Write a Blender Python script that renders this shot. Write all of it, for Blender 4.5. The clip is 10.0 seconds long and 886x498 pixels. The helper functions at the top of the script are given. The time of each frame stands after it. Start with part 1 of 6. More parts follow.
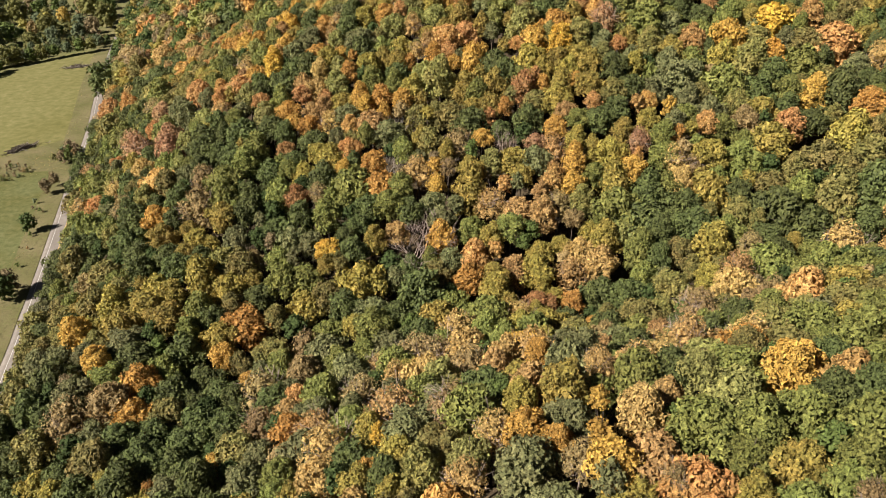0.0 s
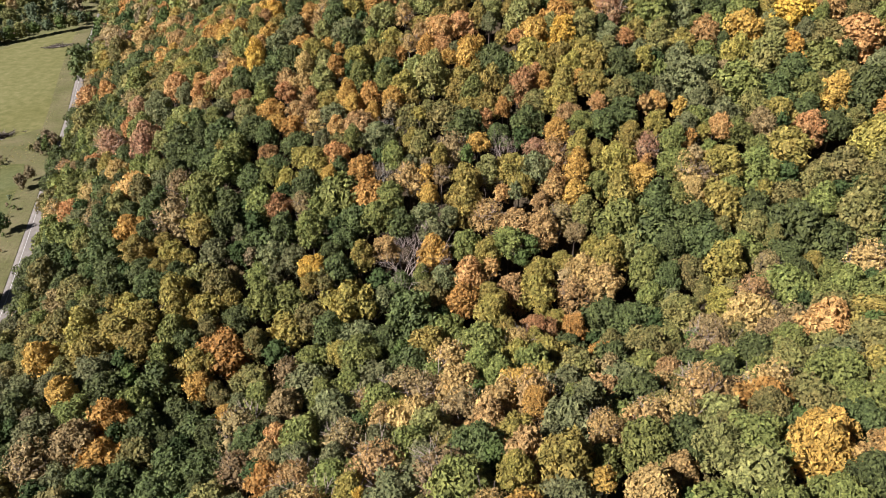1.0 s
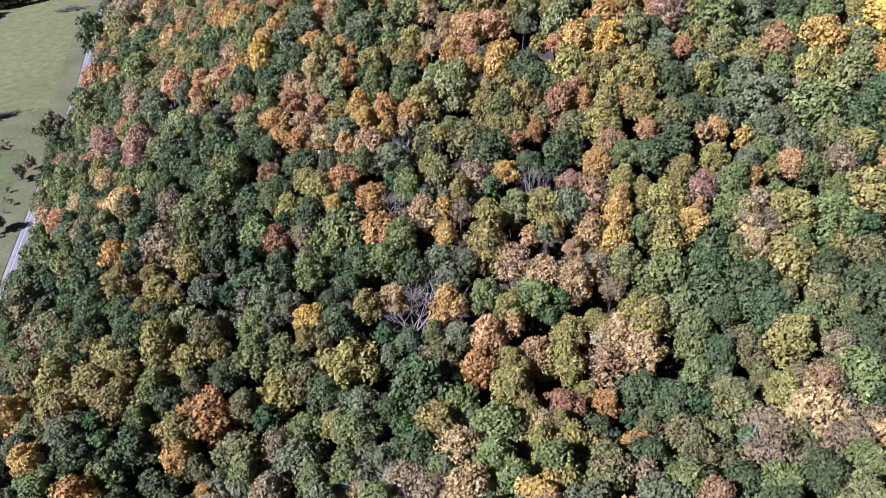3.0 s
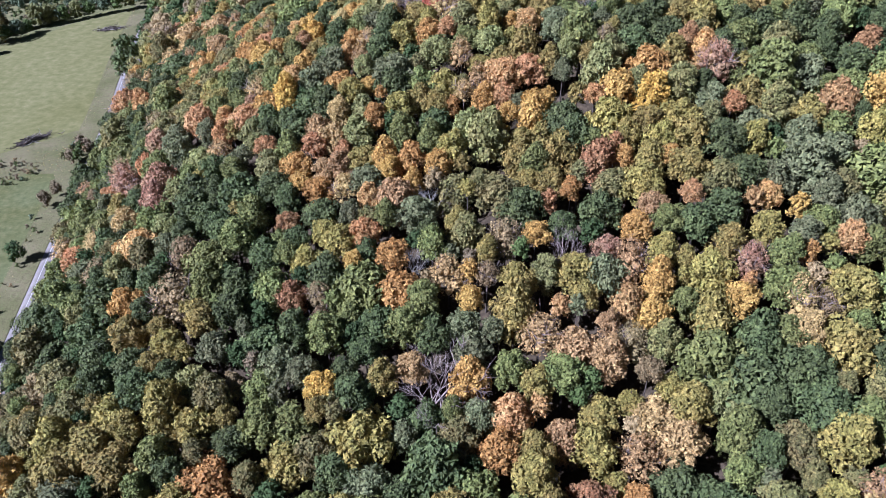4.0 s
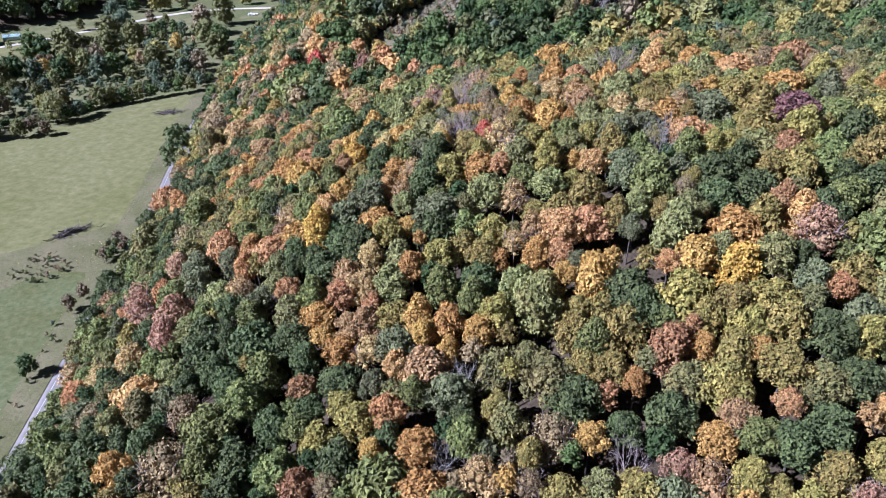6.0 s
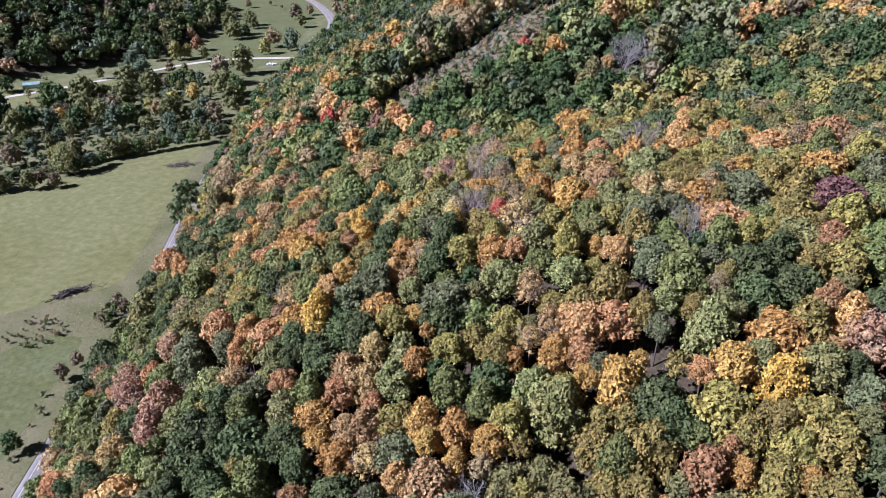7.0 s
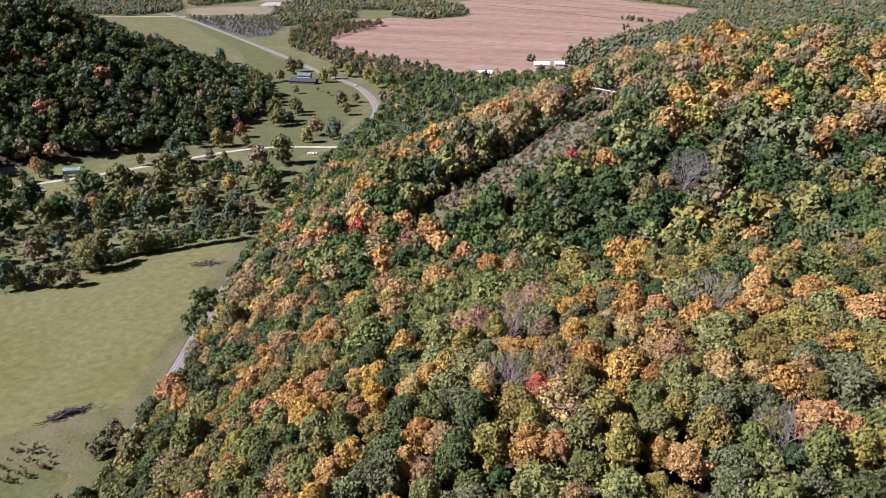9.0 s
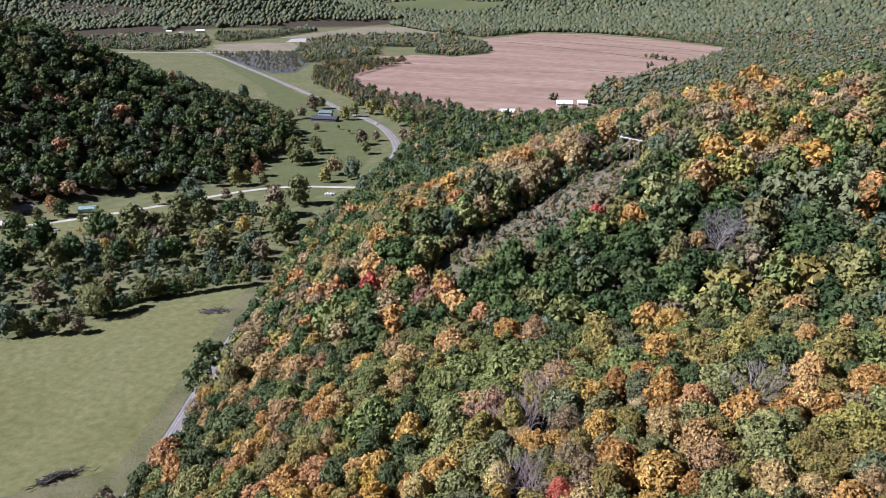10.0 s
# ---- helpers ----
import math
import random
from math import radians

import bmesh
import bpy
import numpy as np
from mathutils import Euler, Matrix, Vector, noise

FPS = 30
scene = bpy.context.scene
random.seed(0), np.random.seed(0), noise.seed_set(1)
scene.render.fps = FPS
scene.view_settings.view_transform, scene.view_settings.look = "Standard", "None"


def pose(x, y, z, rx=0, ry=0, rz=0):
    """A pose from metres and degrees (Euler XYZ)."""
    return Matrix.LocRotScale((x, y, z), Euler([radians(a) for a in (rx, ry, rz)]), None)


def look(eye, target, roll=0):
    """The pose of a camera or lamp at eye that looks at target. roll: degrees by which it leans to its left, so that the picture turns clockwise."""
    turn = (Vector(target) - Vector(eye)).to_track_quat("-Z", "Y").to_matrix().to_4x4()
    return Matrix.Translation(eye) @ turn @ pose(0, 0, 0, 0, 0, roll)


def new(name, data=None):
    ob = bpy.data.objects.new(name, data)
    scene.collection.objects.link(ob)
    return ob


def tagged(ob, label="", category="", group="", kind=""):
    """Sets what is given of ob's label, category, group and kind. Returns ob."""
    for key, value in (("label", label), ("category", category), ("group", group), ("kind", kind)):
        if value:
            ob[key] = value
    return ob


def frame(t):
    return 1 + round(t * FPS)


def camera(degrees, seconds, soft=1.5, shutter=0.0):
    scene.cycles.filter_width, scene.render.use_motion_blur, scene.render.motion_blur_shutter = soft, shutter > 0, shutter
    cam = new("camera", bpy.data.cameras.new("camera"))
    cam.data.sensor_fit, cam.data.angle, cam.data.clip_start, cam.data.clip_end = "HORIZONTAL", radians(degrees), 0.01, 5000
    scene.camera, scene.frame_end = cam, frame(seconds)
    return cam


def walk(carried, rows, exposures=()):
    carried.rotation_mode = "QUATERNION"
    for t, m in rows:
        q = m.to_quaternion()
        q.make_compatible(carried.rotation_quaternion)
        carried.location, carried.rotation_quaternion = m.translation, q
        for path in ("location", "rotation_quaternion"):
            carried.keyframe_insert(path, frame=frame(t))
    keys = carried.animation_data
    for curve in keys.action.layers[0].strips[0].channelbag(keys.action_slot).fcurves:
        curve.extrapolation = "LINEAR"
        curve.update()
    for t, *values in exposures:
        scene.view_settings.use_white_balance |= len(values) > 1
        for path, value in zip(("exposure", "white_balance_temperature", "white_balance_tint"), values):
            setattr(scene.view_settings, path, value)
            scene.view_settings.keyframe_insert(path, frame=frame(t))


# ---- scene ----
# The camera: a drone that flies forward up a wooded valley side.
cam = camera(63.6, 10.0, soft=0.6)
METRES, EYE, TILT, LEAN, TURN = 155.0, 122.0, -31.0, 0.0, 0.0
ROWS = [
    (0.0, 0.0, 0.0, 0.0, 0.0, 0.0, 0.0),
    (0.5, 0.0056, 0.0389, 0.036, 0.0, -1.28, 0.02),
    (1.0, 0.0108, 0.0772, 0.0714, -0.01, -2.64, 0.05),
    (1.5, 0.0157, 0.115, 0.1053, 0.06, -4.07, 0.04),
    (2.0, 0.0222, 0.1521, 0.1386, 0.56, -5.58, -0.21),
    (3.5, 0.0324, 0.256, 0.2264, 4.29, -7.09, -2.3),
    (4.0, 0.0351, 0.2927, 0.2562, 5.77, -6.13, -3.17),
    (4.5, 0.0368, 0.33, 0.2879, 7.23, -5.11, -4.02),
    (5.0, 0.0366, 0.3677, 0.3198, 8.63, -4.08, -4.87),
    (5.5, 0.0324, 0.4062, 0.3512, 9.71, -2.91, -5.64),
    (6.0, 0.0271, 0.4445, 0.3836, 10.51, -1.58, -6.17),
    (7.5, 0.0071, 0.5557, 0.4782, 12.55, 3.0, -7.69),
    (8.0, -0.0006, 0.5931, 0.51, 13.34, 4.38, -8.21),
    (8.5, -0.0097, 0.6343, 0.5436, 14.23, 5.65, -8.78),
    (9.0, -0.02, 0.6757, 0.5772, 15.15, 6.85, -9.36),
    (9.5, -0.0308, 0.7167, 0.6099, 16.02, 8.04, -9.95),
    (10.0, -0.0418, 0.7552, 0.6426, 16.72, 9.19, -10.4),
]
walk(cam, [(t, pose(0, 0, EYE, TILT, LEAN, TURN) @ pose(METRES * x, METRES * y, METRES * z, 90 + pitch, roll, yaw)) for t, x, y, z, yaw, pitch, roll in ROWS],
     [(0.0, 1.2, 6400, 13), (1.0, 1.2, 5750, 15), (2.0, 1.2, 4900, 19), (3.4, 1.36, 4570, 28), (6.0, 1.38, 4570, 28), (7.3, 1.22, 4880, 28), (8.0, 1.18, 5250, 27), (9.0, 1.12, 5200, 26), (10.0, 1.05, 4880, 22)])

# ---- light ----
SUN_AZ, SUN_EL = radians(238.0), radians(41.0)      # clockwise from +y
world = bpy.data.worlds.new("sky")
scene.world = world
world.use_nodes = True
wn = world.node_tree.nodes
sky = wn.new("ShaderNodeTexSky")
sky.sky_type, sky.sun_disc = "NISHITA", False
sky.sun_elevation, sky.sun_rotation = SUN_EL, SUN_AZ
sky.air_density, sky.dust_density = 1.2, 0.8
wn["Background"].inputs["Strength"].default_value = 0.009
world.node_tree.links.new(sky.outputs["Color"], wn["Background"].inputs["Color"])
sun = new("sun", bpy.data.lights.new("sun", "SUN"))
sun.data.energy, sun.data.angle, sun.data.color = 5.0, radians(0.55), (1.0, 0.93, 0.82)
sun_way = Vector((math.sin(SUN_AZ) * math.cos(SUN_EL), math.cos(SUN_AZ) * math.cos(SUN_EL), math.sin(SUN_EL)))
sun.matrix_world = look(sun_way * 900, (0, 0, 0))


# ---- materials ----
def material(name, rough=0.8, spec=0.2):
    m = bpy.data.materials.new(name)
    m.use_nodes = True
    b = m.node_tree.nodes["Principled BSDF"]
    b.inputs["Roughness"].default_value = rough
    b.inputs["Specular IOR Level"].default_value = spec
    return m, m.node_tree.nodes, m.node_tree.links, b


def noise_node(n, links, scale, detail=3.0, coord="Object", rough=0.55):
    tc = n.new("ShaderNodeTexCoord")
    t = n.new("ShaderNodeTexNoise")
    t.inputs["Scale"].default_value, t.inputs["Detail"].default_value, t.inputs["Roughness"].default_value = scale, detail, rough
    links.new(tc.outputs[coord], t.inputs["Vector"])
    return t


def ramp(n, links, source, stops):
    r = n.new("ShaderNodeValToRGB")
    while len(r.color_ramp.elements) < len(stops):
        r.color_ramp.elements.new(0.5)
    for e, (p, c) in zip(r.color_ramp.elements, stops):
        e.position, e.color = p, (*c, 1)
    links.new(source, r.inputs["Fac"])
    return r


def mixed(n, links, a, b, fac, kind="MIX"):
    x = n.new("ShaderNodeMix")
    x.data_type, x.blend_type = "RGBA", kind
    for sock, v in ((x.inputs[6], a), (x.inputs[7], b), (x.inputs[0], fac)):
        if isinstance(v, (int, float)):
            sock.default_value = v
        elif isinstance(v, tuple):
            sock.default_value = (*v, 1)
        else:
            links.new(v, sock)
    return x.outputs[2]


def spread(n, links, source, low, high):
    r = n.new("ShaderNodeMapRange")
    r.inputs["To Min"].default_value, r.inputs["To Max"].default_value = low, high
    links.new(source, r.inputs["Value"])
    return r.outputs["Result"]


def shade(c, k):
    return tuple(min(1.0, v * k) for v in c)


def autumn(c, k=1.2, grey=0.07):
    """Dry late-season leaves: a little duller than fresh ones."""
    y = 0.25 * c[0] + 0.65 * c[1] + 0.1 * c[2]
    return tuple(min(1.0, k * (v + (y * w - v) * grey)) for v, w in zip(c, (1.05, 0.98, 0.85)))


def leaf_shader(m, n, links, b, colour, vary=0.36):
    """Leaves: grain and per-clump variation, both with leaf-scale light and dark put into the colour, per-tree
    variation, and some light through the leaf.
    """
    grain = noise_node(n, links, 2.6, 4.0, rough=0.75)
    # Dark and bright stops paint in the shaded gaps and lit leaves.
    g = ramp(n, links, grain.outputs["Fac"], [(0.36, (0.48, 0.51, 0.48)), (0.5, (0.97, 0.97, 0.97)), (0.65, (1.45, 1.38, 1.25))])
    colour = mixed(n, links, colour, g.outputs["Color"], 1.0, "MULTIPLY")
    geo, info, hsv = n.new("ShaderNodeNewGeometry"), n.new("ShaderNodeObjectInfo"), n.new("ShaderNodeHueSaturation")
    links.new(colour, hsv.inputs["Color"])
    links.new(spread(n, links, info.outputs["Random"], 0.488, 0.512), hsv.inputs["Hue"])
    v = n.new("ShaderNodeMath")
    v.operation = "MULTIPLY"
    links.new(spread(n, links, geo.outputs["Random Per Island"], 1 - vary, 1 + vary), v.inputs[0])
    links.new(spread(n, links, info.outputs["Random"], 0.85, 1.15), v.inputs[1])
    links.new(v.outputs[0], hsv.inputs["Value"])
    links.new(hsv.outputs["Color"], b.inputs["Base Color"])
    bump = n.new("ShaderNodeBump")
    bump.inputs["Strength"].default_value, bump.inputs["Distance"].default_value = 1.0, 0.3
    links.new(grain.outputs["Fac"], bump.inputs["Height"])
    links.new(bump.outputs[0], b.inputs["Normal"])
    tr, mx = n.new("ShaderNodeBsdfTranslucent"), n.new("ShaderNodeMixShader")
    links.new(hsv.outputs["Color"], tr.inputs["Color"])
    mx.inputs["Fac"].default_value = 0.15
    links.new(b.outputs[0], mx.inputs[1])
    links.new(tr.outputs[0], mx.inputs[2])
    links.new(mx.outputs[0], n["Material Output"].inputs["Surface"])


def leaves(name, a, b2, patch=0.3):
    """A tree's foliage: two leaf colours in patches the size of boughs."""
    m, n, links, b = material("leaves_" + name, 0.62, 0.25)
    big = noise_node(n, links, patch, 2.0)
    r = ramp(n, links, big.outputs["Fac"], [(0.38, autumn(a)), (0.62, autumn(b2))])
    leaf_shader(m, n, links, b, r.outputs["Color"])
    return m


LEAF = {
    "dark_green": leaves("dark_green", (0.068, 0.084, 0.023), (0.098, 0.114, 0.030)),
    "green": leaves("green", (0.130, 0.145, 0.031), (0.180, 0.186, 0.040)),
    "light_green": leaves("light_green", (0.178, 0.180, 0.048), (0.245, 0.230, 0.066)),
    "grey_green": leaves("grey_green", (0.118, 0.124, 0.046), (0.172, 0.168, 0.066)),
    "olive": leaves("olive", (0.140, 0.130, 0.034), (0.212, 0.172, 0.048)),
    "yellow_green": leaves("yellow_green", (0.202, 0.166, 0.030), (0.290, 0.214, 0.041)),
    "gold": leaves("gold", (0.350, 0.194, 0.034), (0.440, 0.256, 0.050)),
    "yellow": leaves("yellow", (0.430, 0.240, 0.024), (0.480, 0.300, 0.040)),
    "pale": leaves("pale", (0.440, 0.320, 0.095), (0.400, 0.285, 0.080)),
    "orange": leaves("orange", (0.400, 0.195, 0.055), (0.430, 0.245, 0.070)),
    "peach": leaves("peach", (0.415, 0.220, 0.066), (0.450, 0.268, 0.086)),
    "rust": leaves("rust", (0.270, 0.142, 0.045), (0.340, 0.200, 0.066)),
    "tan": leaves("tan", (0.320, 0.204, 0.068), (0.405, 0.260, 0.088)),
    "brown": leaves("brown", (0.205, 0.146, 0.058), (0.270, 0.190, 0.078)),
    "pink": leaves("pink", (0.310, 0.165, 0.085), (0.350, 0.215, 0.100)),
    "red": leaves("red", (0.420, 0.085, 0.048), (0.450, 0.140, 0.066)),
    "purple": leaves("purple", (0.130, 0.060, 0.050), (0.180, 0.085, 0.060)),
}
TINT = {
    "dark_green": (0.050, 0.070, 0.020), "green": (0.082, 0.106, 0.026), "light_green": (0.140, 0.150, 0.045), "grey_green": (0.10, 0.12, 0.065),
    "olive": (0.130, 0.122, 0.038), "yellow_green": (0.22, 0.185, 0.048), "gold": (0.36, 0.23, 0.055), "yellow": (0.5, 0.33, 0.06),
    "orange": (0.46, 0.22, 0.06), "peach": (0.42, 0.25, 0.12), "rust": (0.27, 0.14, 0.06), "tan": (0.28, 0.19, 0.09), "brown": (0.17, 0.122, 0.07),
    # haze_green has the haze of distance put into the leaf colour
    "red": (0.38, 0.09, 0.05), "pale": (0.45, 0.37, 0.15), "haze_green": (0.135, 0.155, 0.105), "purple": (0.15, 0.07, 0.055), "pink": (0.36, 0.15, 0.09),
}


def tinted_leaves():
    m, n, links, b = material("leaves_far", 0.7, 0.15)
    at = n.new("ShaderNodeAttribute")
    at.attribute_name = "tint"
    big = noise_node(n, links, 0.25, 3.0)
    c = mixed(n, links, at.outputs["Color"], mixed(n, links, at.outputs["Color"], (0.6, 0.62, 0.55), 1.0, "MULTIPLY"), big.outputs["Fac"])
    leaf_shader(m, n, links, b, c, 0.16)
    return m


FAR_LEAF = tinted_leaves()


def bark(name, a, b2):
    m, n, links, b = material(name, 0.9, 0.1)
    t = noise_node(n, links, 1.5, 5.0)
    r = ramp(n, links, t.outputs["Fac"], [(0.3, a), (0.7, b2)])
    links.new(r.outputs["Color"], b.inputs["Base Color"])
    return m


BARK = bark("bark_grey_brown", (0.055, 0.042, 0.032), (0.13, 0.105, 0.085))
PALE_BARK = bark("bark_weathered_pale", (0.17, 0.145, 0.12), (0.32, 0.285, 0.245))
TWIG = bark("twigs_mauve_brown", (0.22, 0.168, 0.140), (0.34, 0.270, 0.232))


def ground_material():
    """Leaf litter on the hills, rough weedy grass on the flat valley floor."""
    m, n, links, b = material("ground_leaf_litter_and_grass", 0.95, 0.1)
    tc = n.new("ShaderNodeTexCoord")
    sep = n.new("ShaderNodeSeparateXYZ")
    links.new(tc.outputs["Object"], sep.inputs[0])
    fine, mid, big = noise_node(n, links, 1.1, 5.0), noise_node(n, links, 0.12, 4.0), noise_node(n, links, 0.02, 3.0)
    litter = ramp(n, links, fine.outputs["Fac"], [(0.3, (0.035, 0.026, 0.016)), (0.55, (0.062, 0.046, 0.027)), (0.75, (0.10, 0.074, 0.042))])
    grass = ramp(n, links, mid.outputs["Fac"], [(0.3, (0.095, 0.098, 0.038)), (0.5, (0.145, 0.132, 0.058)), (0.7, (0.20, 0.165, 0.085))])
    grass2 = mixed(n, links, grass.outputs["Color"], (0.088, 0.098, 0.032), spread(n, links, big.outputs["Fac"], -0.4, 1.1))
    up = n.new("ShaderNodeMapRange")
    up.inputs["From Min"].default_value, up.inputs["From Max"].default_value = 0.3, 3.0
    links.new(sep.outputs["Z"], up.inputs["Value"])
    links.new(mixed(n, links, grass2, litter.outputs["Color"], up.outputs["Result"]), b.inputs["Base Color"])
    bump = n.new("ShaderNodeBump")
    bump.inputs["Strength"].default_value, bump.inputs["Distance"].default_value = 0.8, 0.35
    links.new(fine.outputs["Fac"], bump.inputs["Height"])
    links.new(bump.outputs[0], b.inputs["Normal"])
    return m


def two_scale(name, stops, fine=0.8, big=0.03, patch=(0.8, 0.8, 0.8), rough=0.95, bump_h=0.2, stretch=None):
    """A ground cover with grain and large stains."""
    m, n, links, b = material(name, rough, 0.12)
    f, g = noise_node(n, links, fine, 6.0, rough=0.65), noise_node(n, links, big, 4.0)
    if stretch:
        mp = n.new("ShaderNodeMapping")
        mp.inputs["Rotation"].default_value = (0, 0, stretch[0])
        mp.inputs["Scale"].default_value = (stretch[1], stretch[2], 1)
        links.new(n.new("ShaderNodeTexCoord").outputs["Object"], mp.inputs[0])
        links.new(mp.outputs[0], g.inputs["Vector"])
    r = ramp(n, links, f.outputs["Fac"], stops)
    s = ramp(n, links, g.outputs["Fac"], [(0.35, (1, 1, 1)), (0.65, patch)])
    links.new(mixed(n, links, r.outputs["Color"], s.outputs["Color"], 1.0, "MULTIPLY"), b.inputs["Base Color"])
    bump = n.new("ShaderNodeBump")
    bump.inputs["Strength"].default_value, bump.inputs["Distance"].default_value = 0.7, bump_h
    links.new(f.outputs["Fac"], bump.inputs["Height"])
    links.new(bump.outputs[0], b.inputs["Normal"])
    return m


GROUND = ground_material()
MEADOW = two_scale("meadow_grass", [(0.3, (0.112, 0.110, 0.038)), (0.5, (0.146, 0.137, 0.052)), (0.7, (0.190, 0.170, 0.074))], 0.28, 0.02, (0.84, 0.84, 0.74), bump_h=0.22, stretch=(0.25, 1.0, 0.5))
LUSH = two_scale("lush_grass", [(0.3, (0.074, 0.082, 0.030)), (0.5, (0.102, 0.108, 0.042)), (0.7, (0.142, 0.136, 0.062))], 0.5, 0.06, (0.88, 0.84, 0.7), bump_h=0.3)
STUBBLE = two_scale("harvested_field_soil", [(0.3, (0.235, 0.150, 0.098)), (0.5, (0.290, 0.192, 0.130)), (0.7, (0.340, 0.232, 0.162))], 0.05, 0.006, (0.74, 0.70, 0.70), bump_h=0.1, stretch=(0.3, 0.5, 2.2))
TAN_FIELD = two_scale("dry_field_grass", [(0.3, (0.17, 0.135, 0.085)), (0.5, (0.22, 0.175, 0.11)), (0.7, (0.27, 0.21, 0.14))], 0.05, 0.008, (0.8, 0.85, 0.8), bump_h=0.1)
MARSH = two_scale("marsh_ground", [(0.3, (0.075, 0.068, 0.060)), (0.5, (0.105, 0.095, 0.085)), (0.7, (0.14, 0.125, 0.11))], 0.08, 0.01, (0.8, 0.85, 0.8), bump_h=0.2)
ASPHALT = two_scale("worn_asphalt", [(0.3, (0.168, 0.146, 0.124)), (0.5, (0.206, 0.180, 0.153)), (0.7, (0.242, 0.214, 0.182))], 0.6, 0.12, (0.84, 0.84, 0.86), 0.85, 0.02)
GRAVEL = two_scale("pale_gravel", [(0.3, (0.34, 0.29, 0.225)), (0.5, (0.44, 0.38, 0.30)), (0.7, (0.52, 0.46, 0.37))], 1.2, 0.1, (0.85, 0.83, 0.8), 0.95, 0.05)
VERGE = two_scale("roadside_weeds", [(0.3, (0.100, 0.088, 0.042)), (0.5, (0.150, 0.126, 0.064)), (0.7, (0.130, 0.128, 0.052))], 0.7, 0.08, (0.7, 0.78, 0.6), bump_h=0.4)
CLEARING = two_scale("clearing_dry_brush", [(0.3, (0.105, 0.080, 0.052)), (0.5, (0.165, 0.128, 0.088)), (0.7, (0.205, 0.165, 0.115))], 0.9, 0.09, (0.72, 0.8, 0.6), bump_h=0.5)


def plain(name, c, rough=0.6, metal=0.0, grain=0.15):
    m, n, links, b = material(name, rough, 0.3)
    b.inputs["Metallic"].default_value = metal
    t = noise_node(n, links, 1.3, 4.0)
    r = ramp(n, links, t.outputs["Fac"], [(0.3, shade(c, 1 - grain)), (0.7, shade(c, 1 + grain))])
    links.new(r.outputs["Color"], b.inputs["Base Color"])
    return m


# ---- the lie of the land ----
# Ridge and gully lines of the hill, each with ground heights along it.
LAND = [
    [(-88, -60, 5), (0, -40, 26), (60, -40, 45), (150, -60, 70)],
    [(-70, 20, 1), (-84, 60, 1), (-98, 112, 1), (-106, 156, 1), (-131, 241, 1), (-172, 376, 1), (-205, 483, 1), (-238, 640, 0.5), (-252, 740, 0)],
    [(-40, 40, 19.1), (4, 76, 42.5), (24, 68, 47.4), (46, 73, 49.8), (90, 70, 56.9), (150, 60, 71.9)],
    [(-75, 108, 15), (-28, 125, 9), (15, 130, 21.8), (30, 130, 14), (58, 120, 26.4), (90, 130, 32), (140, 130, 57.7)],
    [(-97, 172, 13.9), (-72, 134, 17.8), (-26, 142, 25.2), (-7, 146, 23.7), (20, 161, 35.3), (39, 161, 37.3), (55, 145, 32.3), (66, 170, 44.9), (110, 185, 51.7)],
    [(-112, 215, 10.7), (-81, 182, 26.2), (-48, 180, 32.8), (-20, 164, 32.2), (20, 190, 51.1), (35, 176, 50.9), (50, 178, 46.6), (90, 203, 58.4), (150, 215, 74.1)],
    [(-84, 220, 36.2), (-60, 236, 47.8), (-34, 231, 57), (15, 216, 61.9), (33, 218, 64.5), (80, 225, 67.3), (150, 250, 81.9)],
    [(-115, 262, 18.5), (-69, 245, 45.5), (-56, 254, 52), (-10, 237, 65), (8, 240, 64.2), (31, 252, 69.5), (44, 242, 71.7), (100, 270, 77.5)],
    [(-118, 300, 20.2), (-60, 290, 49.8), (-26, 275, 62.3), (0, 268, 67.7), (16, 290, 71.1), (35, 290, 71.6), (80, 300, 72.4), (160, 310, 86)],
    [(-146, 310, 3), (-110, 315, 26.1), (-60, 325, 42.7), (-3, 345, 50.9), (30, 345, 59.5), (60, 332, 63.9), (120, 350, 74.9)],
    [(-158, 350, 7.2), (-122, 356, 34.2), (-92, 380, 55.5), (-44, 368, 57.8), (0, 368, 64.3), (41, 384, 67), (110, 400, 81.1)],
    [(-178, 420, 5.3), (-103, 402, 57.3), (-70, 415, 70.3), (-31, 441, 83.8), (0, 424, 85.4), (33, 430, 83.2), (60, 440, 86.1), (140, 470, 96.9)],
    [(-205, 510, 5), (-140, 480, 34.2), (-80, 480, 63.3), (-30, 500, 83.5), (15, 520, 95.6), (60, 540, 99.6), (140, 570, 104.6)],
    [(-225, 600, 5), (-150, 580, 21), (-90, 590, 36.9), (-30, 610, 55), (20, 640, 70), (90, 680, 86), (180, 720, 100)],
    [(-240, 690, 1), (-160, 720, 3), (-80, 780, 5), (0, 860, 10), (60, 960, 22), (140, 1060, 42), (260, 1150, 70)],
    [(-250, 790, 0), (-140, 860, 0), (-60, 960, 0), (0, 1120, 1), (60, 1300, 4), (130, 1500, 12), (240, 1700, 30)],
    [(260, -40, 90), (270, 200, 100), (290, 400, 108), (330, 700, 112), (420, 1000, 100), (480, 1400, 84)],
]
